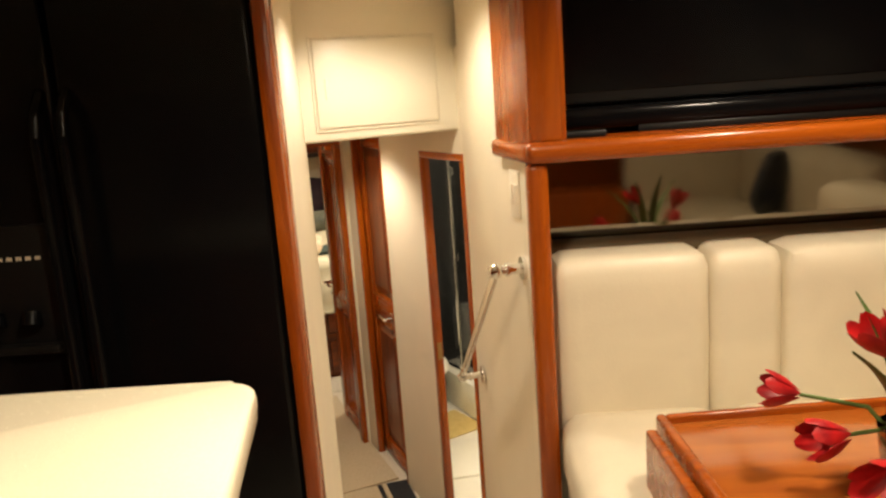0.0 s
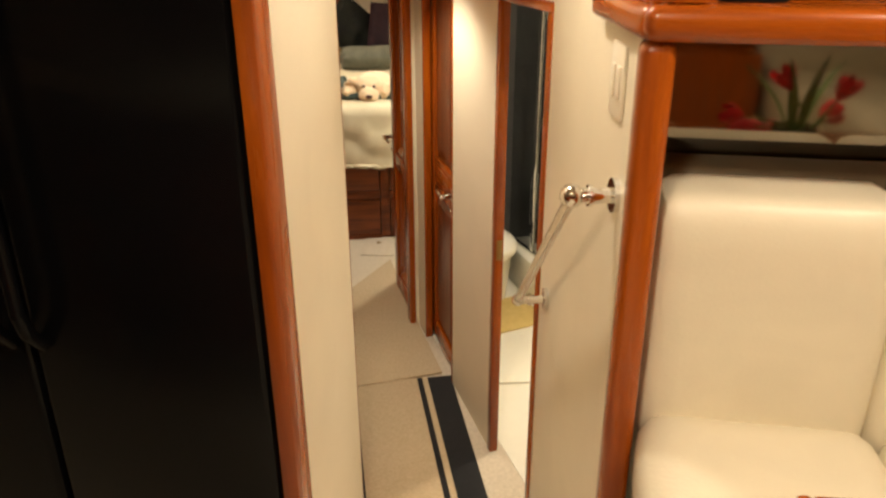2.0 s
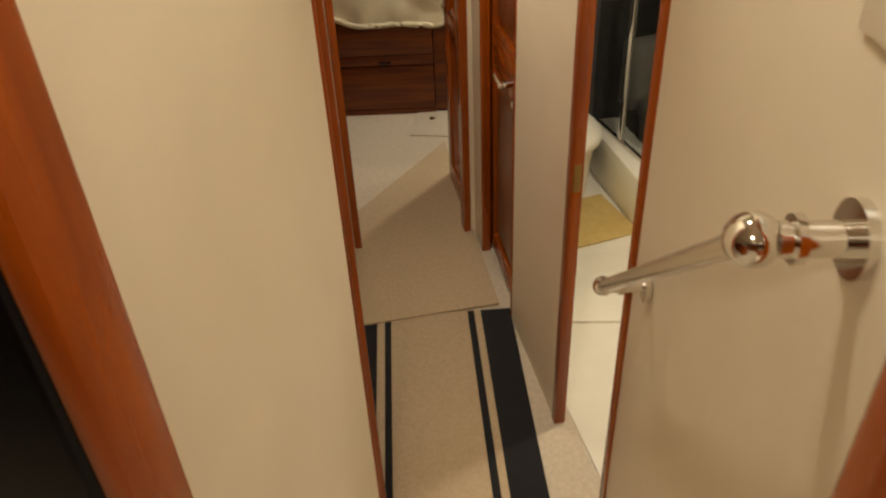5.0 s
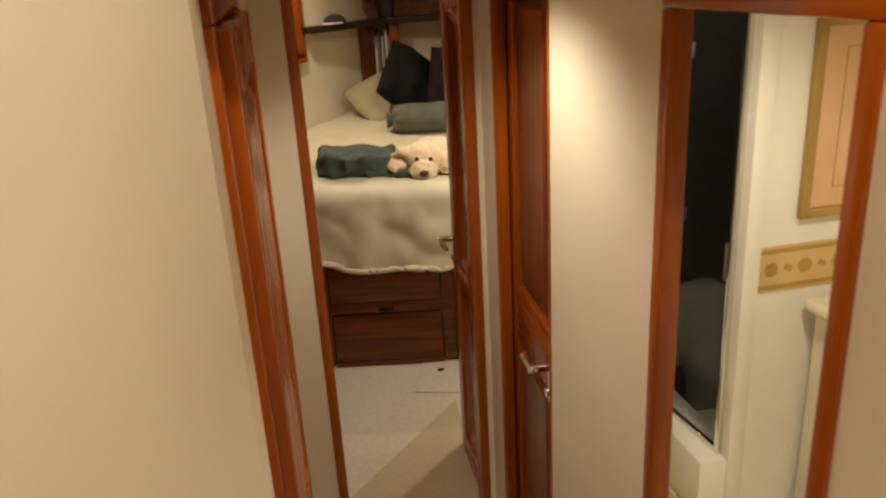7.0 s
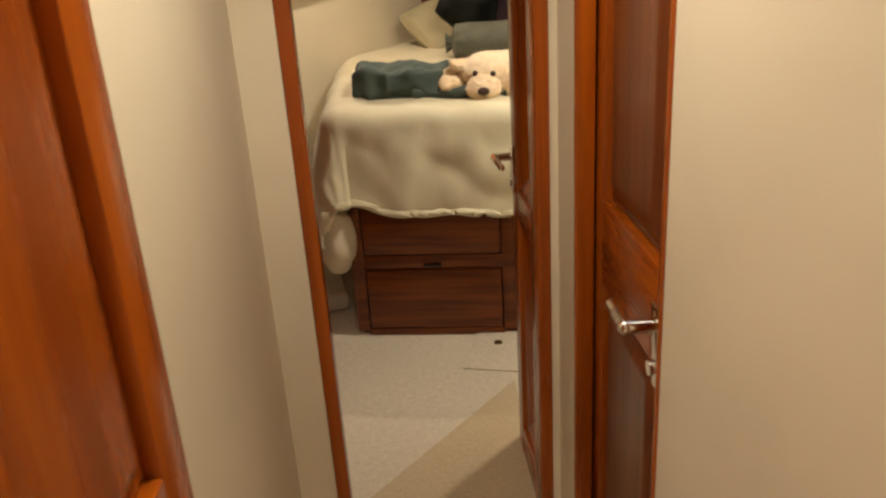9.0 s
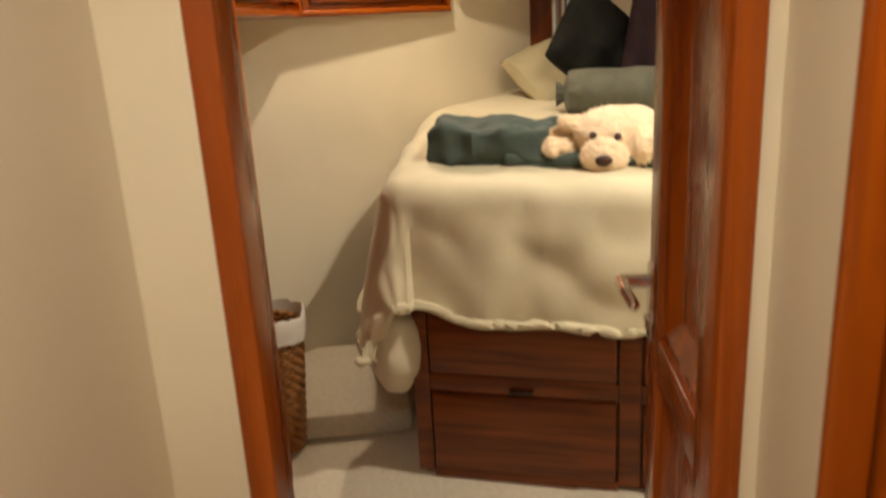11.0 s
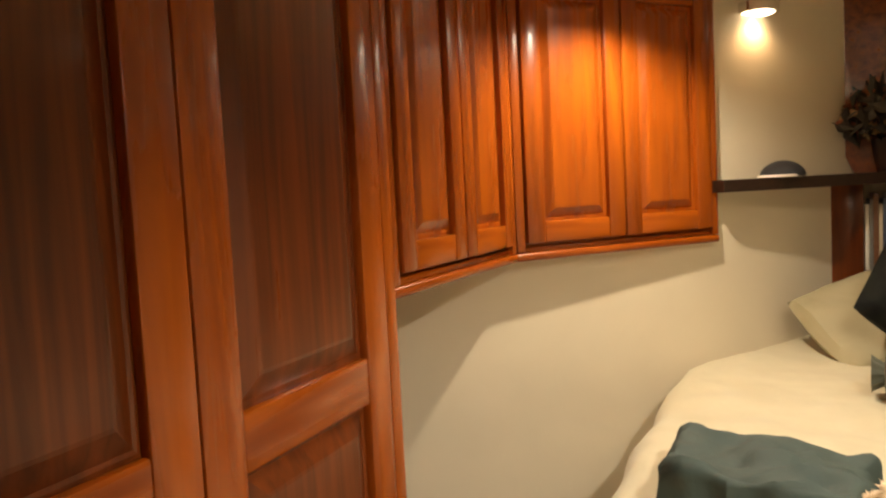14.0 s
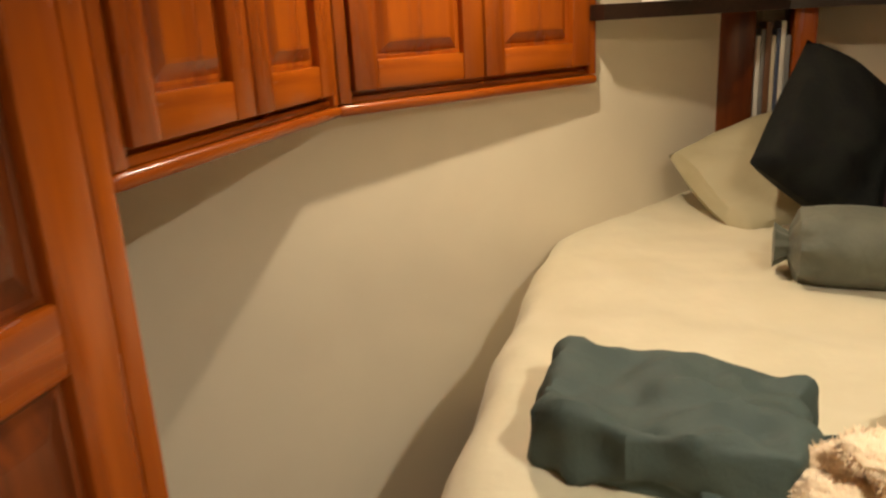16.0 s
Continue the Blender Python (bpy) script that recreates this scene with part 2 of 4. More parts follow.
def wall_line(name, a, b, t, z0, z1, mat, label, m=None, openings=()):
    """A wall from a to b, thick to its right; openings are (from, to, bottom, top) along it."""
    a, b = Vector((*a, 0)), Vector((*b, 0))
    d, n = (b - a).normalized(), (b - a).length
    turn = Matrix.Translation(a) @ Matrix.Rotation(math.atan2(d.y, d.x), 4, "Z")
    bm = bmesh.new()
    cuts, at = sorted(openings), 0.0
    for o0, o1, lo, hi in cuts:
        if o0 > at:
            box(bm, at, -t, z0, o0, 0, z1)
        if lo > z0:
            box(bm, o0, -t, z0, o1, 0, lo)
        if hi < z1:
            box(bm, o0, -t, hi, o1, 0, z1)
        at = o1
    if at < n:
        box(bm, at, -t, z0, n, 0, z1)
    bmesh.ops.remove_doubles(bm, verts=bm.verts, dist=0.0005)
    ob = done(bm, name, mat, None, False, (m or Matrix()) @ turn)
    return structure(ob, label, "wall")


def door_leaf(parent, w, z0, z1, t, rail_z, upright, across, stile=0.075, panel_mat=None, rail=0.075, middle=None):
    """A framed door leaf in x 0..w, y -t..0 (front at y = -t), with two raised panels parted by a rail at rail_z."""
    middle = middle or rail
    block("stile", upright, 0, -t, z0, stile, 0, z1, 0.004, parent)
    block("stile", upright, w - stile, -t, z0, w, 0, z1, 0.004, parent)
    for a, b in ((z0, z0 + rail * 1.2), (rail_z - middle / 2, rail_z + middle / 2), (z1 - rail, z1)):
        block("rail", across, stile, -t + 0.001, a, w - stile, -0.001, b, 0.004, parent)
    for a, b in ((z0 + rail * 1.2, rail_z - middle / 2), (rail_z + middle / 2, z1 - rail)):
        raised_panel(parent, stile, a, w - stile, b, t, panel_mat or upright)


def raised_panel(parent, x0, z0, x1, z1, t, mat, inset=0.045):
    bm = bmesh.new()
    rings = []
    for k, y in ((-0.004, -t * 0.35), (0.006, -t * 0.4), (0.012, -t * 0.35), (inset, -t * 0.86), (inset + 0.006, -t * 0.9)):
        kx, kz = min(k, (x1 - x0) * 0.4), min(k, (z1 - z0) * 0.4)
        rings.append([bm.verts.new(p) for p in ((x0 + kx, y, z0 + kz), (x1 - kx, y, z0 + kz), (x1 - kx, y, z1 - kz), (x0 + kx, y, z1 - kz))])
    for p, q in zip(rings, rings[1:]):
        for i in range(4):
            bm.faces.new((p[i], p[(i + 1) % 4], q[(i + 1) % 4], q[i]))
    bm.faces.new(rings[-1])
    return done(bm, "panel", mat, parent, False)


def lever(parent, x, y, z, turn=0, side=1):
    """A chrome lever handle with its plate, standing out of the -y side."""
    bm = bmesh.new()
    box(bm, -0.02, -0.008, -0.08, 0.02, 0, 0.05, 0.006)
    tube(bm, (0, 0, 0.02), (0, -0.05, 0.02), 0.011)
    pts = [(0, -0.05, 0.02), (-0.03 * side, -0.055, 0.03), (-0.065 * side, -0.053, 0.026), (-0.095 * side, -0.045, 0.016)]
    for a, b in zip(pts, pts[1:]):
        tube(bm, a, b, 0.009)
        ball(bm, b, 0.009, sub=2)
    ball(bm, pts[0], 0.012, sub=2)
    tube(bm, (0, 0, -0.05), (0, -0.014, -0.05), 0.012)
    return tagged(done(bm, "handle", M_CHROME, parent, True, pose(x, y, z, 0, 0, turn)), "chrome lever handle")


# ---- the setting ----
slab("floor_passage", M_CARPET, [(-1.35, -0.6), (0.06, -0.6), (0.06, 1.5), (0.06, 2.0), (1.6, 2.0), (1.6, 4.9), (-1.9, 4.9), (-1.9, 1.5), (-1.35, 1.4)], -0.06, 0.0, "cream carpet over the passage and cabin floor", "floor")
slab("floor_bath", M_TILE, [(0.062, -0.45), (1.55, -0.45), (1.55, 1.99), (0.062, 1.99)], -0.06, 0.0, "pale bath floor beyond the passage", "floor")
slab("floor_salon", M_CARPET, [(-2.3, -3.0), (3.0, -3.0), (3.0, 2.9), (0.62, 2.9), (0.44, 2.18), (-0.22, 2.18), (-2.3, 2.7)], -0.06, 0.0, "cream carpet on the raised salon floor", "floor", SALON)
slab("ceiling_salon", M_CEIL, [(-2.3, -3.0), (3.0, -3.0), (3.0, 2.95), (-2.3, 2.95)], 2.06, 2.12, "cream vinyl headliner over the salon", "ceiling", SALON)
slab("ceiling_entry", M_CEIL, [(-1.2, -0.9), (0.3, -1.2), (0.3, 0.1), (-1.2, 0.1)], 2.42, 2.48, "cream headliner over the companionway", "ceiling")
slab("ceiling_passage", M_CEIL, [(-0.75, 0.055), (0.055, 0.055), (0.055, 1.5), (-0.75, 1.5)], 1.93, 1.99, "cream low headliner over the passage", "ceiling")
slab("ceiling_bath", M_CEIL, [(0.06, -0.5), (1.6, -0.5), (1.6, 2.3), (0.06, 2.3)], 2.06, 2.12, "cream headliner over the bath", "ceiling")
slab("ceiling_cabin", M_CEIL, [(-2.0, 1.58), (1.7, 1.58), (1.7, 5.2), (-2.0, 5.2)], 2.22, 2.28, "cream headliner over the cabin", "ceiling")

# passage walls (the passage bends a little to port past the steps)
wall_line("wall_port_entry", (-0.597, 0.03), (-0.835, -0.60), 0.05, -0.05, 2.45, M_WALL, "cream vinyl wall beside the steps")
wall_line("wall_port", (-0.580, 1.51), (-0.597, 0.03), 0.05, -0.05, 2.45, M_WALL, "cream vinyl passage wall with a cabin door opening", None, [(0.790, 1.382, -0.05, 1.82)])
wall_line("wall_starboard_entry", (-0.258, -0.92), (-0.007, -0.026), 0.018, -0.05, 2.45, M_WALL, "cream vinyl wall carrying the hand rail")
wall_line("wall_starboard", (-0.007, -0.026), (0.030, 1.51), 0.022, -0.05, 2.2, M_WALL, "cream vinyl passage wall with bath and locker openings", None, [(0.014, 0.420, -0.05, 1.795), (0.932, 1.398, -0.05, 1.85)])
wall_line("wall_cross", (-1.9, 1.51), (0.11, 1.51), 0.05, -0.05, 2.3, M_WALL, "cream cross wall with the cabin doorway", pose(0, 0.05, 0), [(1.405, 1.910, -0.05, 1.82)])
bm = bmesh.new()
box(bm, -0.66, 0.0, 1.893, 0.02, 0.055, 2.45, 0.012, 3)
structure(done(bm, "wall_header", M_WHITE), "cream lacquered header over the passage", "wall")
hatch = thing("locker_hatch", pose(0, 0, 0), "cream flush locker hatch in the passage header", "hatch")
block("panel", M_WHITE, -0.553, -0.008, 1.94, -0.092, -0.002, 2.243, 0.003, hatch)
bm = bmesh.new()
for x0, z0, x1, z1 in ((-0.565, 1.928, -0.08, 1.934), (-0.565, 2.249, -0.08, 2.255), (-0.565, 1.934, -0.559, 2.249), (-0.086, 1.934, -0.08, 2.249)):
    box(bm, x0, -0.006, z0, x1, -0.0015, z1, 0.001)
done(bm, "trim", M_WHITE, hatch)
block("pull", M_WHITE, -0.52, -0.014, 2.04, -0.512, -0.006, 2.11, 0.002, hatch)

# steps down from the salon
ENTRY = pose(0, 0, 0, 0, 0, -15.6)
for k, (y0, z) in enumerate(((-0.20, 0.19), (-0.42, 0.38))):
    stair = thing("step", ENTRY, "cream carpeted step with rounded nosing", "step", "companionway steps", "structure")
    block("tread", M_CARPET, -0.85, y0 - 0.36, z - 0.19, 0.0, y0, z, 0.02, stair)
block_ob = block("step_top", M_CARPET, -0.85, -0.95, 0.38, 0.0, -0.64, 0.569, 0.02, None, ENTRY)
structure(block_ob, "cream carpeted top step at the salon floor", "step")

# ---- wooden door casings ----


def casing(name, m, w, h, depth, face, label, sides="lrt", thick=0.02):
    """A wooden casing round an opening x 0..w, z 0..h; the wall lies at y 0..depth, faces stand proud on both sides."""
    c = thing(name, m, label, "door frame", kind="structure")
    for side in sides:
        bm = bmesh.new()
        if side == "l":
            box(bm, -face, -thick, 0, 0, depth + thick, h, 0.004)
        elif side == "r":
            box(bm, w, -thick, 0, w + face, depth + thick, h, 0.004)
        else:
            box(bm, -face, -thick, h, w + face, depth + thick, h + face, 0.004)
        done(bm, {"l": "jamb", "r": "jamb", "t": "head"}[side], M_WOODX if side == "t" else M_WOOD, c)
    return c


# bath doorway in the starboard wall: local x runs along the passage
bath = casing("door_frame_bath", pose(-0.005, 0.006, 0, 0, 0, 88.6) @ Matrix.Diagonal((1, -1, 1, 1)), 0.370, 1.772, 0.022, 0.030, "cherry wood casing round the bath doorway", thick=0.007)
strike = block("strike_plate", M_BRASS, 0.3675, 0.0, 0.86, 0.3695, 0.022, 0.94, 0.001, bath)
locker = casing("door_frame_locker", pose(0.0165, 0.918, 0, 0, 0, 88.6) @ Matrix.Diagonal((1, -1, 1, 1)), 0.44, 1.84, 0.030, 0.012, "cherry wood casing round the hanging locker", thick=0.004)
ld = thing("door_locker", pose(0.100, 1.410, 0, 0, 0, -93.95), "varnished cherry locker door with raised panels, shut", "door", kind="structure")
door_leaf(ld, 0.510, 0.025, 1.86, 0.03, 0.905, M_WOOD, M_WOODX, 0.09, M_DARKW, 0.07, 0.165)
lever(ld, 0.436, -0.03, 0.885, 0)
pd = thing("door_port", pose(-0.602, 0.155, 0, 0, 0, 89.35), "varnished cherry cabin door with raised panels, shut", "door", kind="structure")
door_leaf(pd, 0.548, 0.01, 1.795, 0.03, 0.95, M_WOOD, M_WOODY, 0.07)
pc = casing("door_frame_port", pose(-0.594, 0.153, 0, 0, 0, 89.35), 0.552, 1.80, 0.04, 0.03, "cherry wood casing round the port cabin door", thick=0.008)
cab = casing("door_frame_cabin", pose(-0.468, 1.51, 0), 0.450, 1.80, 0.05, 0.03, "cherry wood casing round the cabin doorway", thick=0.008)
bd = thing("door_cabin", pose(0.010, 1.60, 0, 0, 0, 87), "varnished cherry cabin door, swung open into the cabin", "door", kind="structure")
leaf = new("leaf")
leaf.parent = bd
door_leaf(leaf, 0.41, 0.015, 1.79, 0.032, 0.80, M_WOOD, M_WOODX, 0.075)
lever(leaf, 0.372, -0.032, 0.90, 0, 1)
lever(leaf, 0.372, 0.0, 0.90, 180, -1)
for z in (0.25, 0.93, 1.55):
    bm = bmesh.new()
    tube(bm, (-0.008, 0.004, z - 0.05), (-0.008, 0.004, z + 0.05), 0.007)
    box(bm, -0.03, 0.004, z - 0.045, 0.012, 0.008, z + 0.045, 0.001)
    done(bm, "hinge", M_BRASS, bd)

# ---- hand rail and switch on the entry wall ----
RAILW = pose(0, 0, 0, 0, 0, -15.6)
hr = thing("hand_rail", RAILW, "clear acrylic hand rail on chrome brackets", "hand rail")
P1, P2 = Vector((0, -0.805, 1.520)), Vector((0, -0.156, 0.965))
for p, r in ((P1, 0.016), (P2, 0.013)):
    bm = bmesh.new()
    tube(bm, p + Vector((-0.002, 0, 0)), p + Vector((-0.012, 0, 0)), 0.034, sides=24)
    tube(bm, p + Vector((-0.01, 0, 0)), p + Vector((-0.085, 0, 0)), r)
    tube(bm, p + Vector((-0.05, 0, 0)), p + Vector((-0.058, 0, 0)), r * 1.35)
    ball(bm, p + Vector((-0.088, 0, 0)), r * 1.5)
    done(bm, "bracket", M_CHROME, hr)
bm = bmesh.new()
d = (P2 - P1).normalized()
tube(bm, P1 + Vector((-0.088, 0, 0)) + d * 0.015, P2 + Vector((-0.088, 0, 0)) - d * 0.01, 0.0125)
done(bm, "bar", M_ACRYLIC, hr)
sw = thing("light_switch", RAILW, "ivory double light switch plate on the entry wall", "switch")
block("plate", M_PLASTIC, -0.008, -0.80, 1.66, -0.001, -0.71, 1.80, 0.003, sw)
for y in (-0.775, -0.735):
    block("rocker", M_PLASTIC, -0.012, y - 0.012, 1.70, -0.007, y + 0.012, 1.76, 0.002, sw)
vent = thing("thermostat", RAILW, "slim ivory control strip high on the entry wall", "control")
block("body", M_PLASTIC, -0.010, -0.62, 1.96, -0.001, -0.575, 2.20, 0.003, vent)

# ---- runner ----
rug = thing("runner_rug", pose(-0.341, 0.565, 0.002, 0, 0, -9), "sand runner with black border stripes on the carpet", "rug")
for name, mat, x0, x1 in (("border", M_RUGBLACK, -0.300, -0.204), ("ground", M_MAT, -0.204, -0.176), ("stripe", M_RUGBLACK, -0.176, -0.153), ("ground", M_MAT, -0.153, 0.137), ("stripe", M_RUGBLACK, 0.137, 0.162), ("ground", M_MAT, 0.162, 0.187), ("border", M_RUGBLACK, 0.187, 0.300)):
    block(name, mat, x0, -0.450, 0, x1, 0.450, 0.006, 0.001, rug)
block("edge", M_RUGBLACK, -0.300, -0.459, 0, 0.300, -0.451, 0.006, 0.001, rug)
mat_t = thing("door_mat", pose(-0.29, 1.42, 0.0, 0, 0, -1), "plain sand mat with rounded corners before the cabin door", "mat")
bm = bmesh.new()
prism(bm, [(-0.29 + 0.07 * (1 - math.cos(a)) , -0.42 + 0.07 * (1 - math.sin(a))) for a in [i * math.pi / 12 for i in range(7)]] + [(0.29, -0.42), (0.31, 0.10), (0.36, 0.95), (-0.17, 0.375), (-0.29, 0.02)], 0.002, 0.014)
done(bm, "pile", M_MAT, mat_t, False)

# ---- salon: fridge, bar, TV cabinet, dinette ----
post = thing("corner_post", SALON, "rounded cherry post at the end of the entry wall", "post", kind="structure")
bm = bmesh.new()
box(bm, 0.478, 1.985, -0.02, 0.535, 2.06, 1.262, 0.018, 4)
done(bm, "post", M_WOOD, post)
tvc = thing("television_cabinet", SALON, "cherry wall cabinet holding the television above the dinette", "cabinet")
bm = bmesh.new()
box(bm, 0.478, 1.965, 1.262, 2.5, 2.55, 1.318, 0.02, 4)
done(bm, "shelf", M_WOODX, tvc)
bm = bmesh.new()
box(bm, -0.014, -0.955, 1.885, 0.09, -0.60, 2.42, 0.004, 2)
done(bm, "side", M_WOOD, tvc, True, SALON.inverted() @ pose(0, 0, 0, 0, 0, -15.6))
bm = bmesh.new()
box(bm, -0.032, -0.965, 1.832, 0.03, -0.60, 1.885, 0.018, 4)
done(bm, "shelf_return", M_WOODY, tvc, True, SALON.inverted() @ pose(0, 0, 0, 0, 0, -15.6))
block("inner_side", M_WOOD, 0.492, 2.0, 1.319, 0.577, 2.3, 2.055, 0.004, tvc)
block("back", M_WOODX, 0.578, 2.50, 1.319, 2.5, 2.545, 2.055, 0.003, tvc)
tv = thing("television", SALON, "large black flat television, switched off", "television")
bm = bmesh.new()
box(bm, 0.575, 2.15, 1.40, 1.85, 2.22, 2.04, 0.012, 3)
done(bm, "bezel", M_BLACKM, tv)
block("screen", M_BLACK, 0.60, 2.146, 1.435, 1.825, 2.151, 2.015, 0.001, tv)
bm = bmesh.new()
box(bm, 0.575, 2.11, 1.335, 1.85, 2.20, 1.395, 0.022, 4)
done(bm, "speaker_bar", M_BLACK, tv)
block("foot", M_BLACKM, 0.8, 2.12, 1.319, 1.6, 2.24, 1.338, 0.004, tv)
remote = thing("remote_control", SALON, "small black remote lying on the cherry shelf", "remote")
block("case", M_BLACKM, 0.56, 2.035, 1.3185, 0.70, 2.085, 1.337, 0.006, remote)
mir = block("mirror_pane", M_MIRROR, 0.0, -0.003, 0.0, 2.1, 0.003, 0.312, 0.0, None, SALON @ pose(0.50, 2.315, 0.95))
structure(mir, "smoked mirror strip between settee and television shelf", "mirror")
wall_line("wall_dinette", (0.50, 2.33), (3.0, 2.47), -0.05, -0.05, 2.1, M_WALL, "cream wall behind the dinette", SALON)
wall_line("wall_entry_back", (0.485, 2.05), (0.43, 2.48), 0.02, -0.05, 1.26, M_WALL, "cream return behind the corner post", SALON)


def cushion_box(name, parent, x0, y0, z0, x1, y1, z1, r=0.05, mat=None, puff=0.01, m=None):
    bm = bmesh.new()
    nx, ny, nz = 14, 10, 10
    bmesh.ops.create_cube(bm, size=2)
    bmesh.ops.subdivide_edges(bm, edges=bm.edges[:], cuts=11, use_grid_fill=True)
    hx, hy, hz = (x1 - x0) / 2, (y1 - y0) / 2, (z1 - z0) / 2
    c = Vector(((x0 + x1) / 2, (y0 + y1) / 2, (z0 + z1) / 2))
    for v in bm.verts:
        p = Vector((v.co.x * hx, v.co.y * hy, v.co.z * hz))
        q = Vector((max(-hx + r, min(hx - r, p.x)), max(-hy + r, min(hy - r, p.y)), max(-hz + r, min(hz - r, p.z))))
        d = p - q
        s = q + (d.normalized() * r if d.length > 1e-6 else d)
        n = v.co
        s += Vector((n.x * (1 - n.y ** 2) * (1 - n.z ** 2), n.y * (1 - n.x ** 2) * (1 - n.z ** 2), n.z * (1 - n.x ** 2) * (1 - n.y ** 2))) * puff
        s += Vector((0, 0, 1)) * noise.noise((s + c) * 6) * puff * 0.5
        v.co = s + c
    return done(bm, name, mat or M_LEATHER, parent, True, m)


settee = thing("dinette_settee", SALON, "cream leather dinette settee with a high back", "settee")
BACK = [(0.54, 0.972), (0.972, 1.172), (1.172, 1.85)]
for (x0, x1) in BACK:
    cushion_box("back_cushion", settee, x0, 2.035 - 0.02 * (x0 > 1.1), 0.45, x1, 2.26, 0.985, 0.04, None, 0.005)
for (x0, x1) in ((0.545, 0.985), (0.986, 1.85)):
    cushion_box("seat_cushion", settee, x0, 1.50, 0.36, x1, 2.06, 0.55, 0.06, None, 0.012)
block("base", M_LEATHER, 0.56, 1.56, 0.0, 2.0, 2.42, 0.36, 0.02, settee)
bm = bmesh.new()
box(bm, 0.54, 2.19, 0.955, 2.2, 2.309, 1.0, 0.02, 3)
done(bm, "top_trim", M_PIPING, settee)
cushion_box("back_cushion", settee, 1.80, 1.3, 0.45, 2.05, 2.30, 0.98, 0.07, None, 0.02)
cushion_box("seat_cushion", settee, 1.55, 1.2, 0.36, 1.82, 1.50, 0.55, 0.05, None, 0.018)

table = thing("dinette_table", SALON @ pose(0.735, 1.60, 0, 0, 0, 3), "glossy cherry dinette table with raised edge", "table")
bm = bmesh.new()
box(bm, 0, -0.75, 0.672, 0.78, 0, 0.70, 0.004)
done(bm, "top", M_TEAKTOP, table)
bm = bmesh.new()
box(bm, -0.022, -0.75, 0.66, 0.0, 0.02, 0.716, 0.008, 3)
box(bm, 0.0, 0.0, 0.66, 0.80, 0.02, 0.716, 0.008, 3)
box(bm, 0.78, -0.75, 0.66, 0.802, 0, 0.716, 0.008, 3)
done(bm, "edge", M_WOODX, table)
bm = bmesh.new()
tube(bm, (0.39, -0.4, 0), (0.39, -0.4, 0.67), 0.05)
tube(bm, (0.39, -0.4, 0), (0.39, -0.4, 0.02), 0.2)
done(bm, "pedestal", M_CHROME, table)
block("leaf", M_WOODX, -0.052, -0.72, 0.50, -0.026, 0.0, 0.69, 0.008, table)


def tulip(parent, foot, tip, size, open_):
    foot, tip = Vector(foot), Vector(tip)
    bm = bmesh.new()
    mid = (foot + tip) / 2 + Vector((0.02, 0.01, 0.03))
    tube(bm, foot, mid, 0.004, 0.0035, 8)
    tube(bm, mid, tip, 0.0035, 0.003, 8)
    done(bm, "stem", M_LEAF, parent)
    up = (tip - mid).to_track_quat("Z", "Y").to_matrix().to_4x4()
    for k in range(6):
        bm = bmesh.new()
        bmesh.ops.create_grid(bm, x_segments=5, y_segments=7, size=1)
        for v in bm.verts:
            s, w = (v.co.y + 1) / 2, v.co.x
            wide = math.sin(math.pi * min(s * 0.85 + 0.12, 1)) ** 0.7
            r = size * (0.18 + 0.42 * math.sin(s * 2.2) + open_ * s * s)
            a = w * 0.62 * wide
            v.co = Vector((math.sin(a) * r * 1.0, math.cos(a) * r, s * size * 1.5 + 0.03 * size * w * w))
        bmesh.ops.transform(bm, matrix=Matrix.Translation(tip) @ up @ Matrix.Rotation(k * math.pi / 3 + (k % 2) * 0.2, 4, "Z") @ Matrix.Diagonal((1, 0.92 if k % 2 else 1.05, 1, 1)), verts=bm.verts)
        done(bm, "petal", M_RED, parent)


flowers = thing("tulip_bouquet", SALON @ pose(1.10, 1.28, 0.70) @ Matrix.Scale(1.25, 4), "red tulips with green leaves in a low vase on the table", "flowers")
bm = bmesh.new()
tube(bm, (0, 0, 0.001), (0, 0, 0.09), 0.045, 0.055, 20)
done(bm, "vase", M_GLASS, flowers)
for foot, tip, s, o in (((0, 0, 0.03), (-0.145, 0.06, 0.125), 0.036, 0.25), ((0, 0, 0.03), (-0.10, 0.0, 0.085), 0.044, 0.15), ((0, 0, 0.03), (-0.03, 0.03, 0.19), 0.042, 0.2), ((0, 0, 0.03), (-0.05, -0.05, 0.06), 0.045, 0.5), ((0, 0, 0.03), (0.0, -0.1, 0.05), 0.045, 0.3), ((0, 0, 0.03), (0.08, 0.04, 0.17), 0.042, 0.2), ((0, 0, 0.03), (0.09, -0.06, 0.10), 0.042, 0.3)):
    tulip(flowers, foot, tip, s, o)
for k, (a, ln, tilt) in enumerate(((2.2, 0.22, 0.35), (1.2, 0.24, 0.3), (-0.4, 0.2, 0.5), (3.6, 0.18, 0.7))):
    bm = bmesh.new()
    bmesh.ops.create_grid(bm, x_segments=3, y_segments=8, size=1)
    for v in bm.verts:
        s, w = (v.co.y + 1) / 2, v.co.x
        r = tilt * s * s * ln + 0.02
        v.co = Vector((math.cos(a) * r - math.sin(a) * w * 0.014 * math.sin(math.pi * (0.1 + s * 0.88)), math.sin(a) * r + math.cos(a) * w * 0.014 * math.sin(math.pi * (0.1 + s * 0.88)), 0.05 + s * ln + abs(w) * 0.006))
    done(bm, "leaf", M_LEAF, flowers)

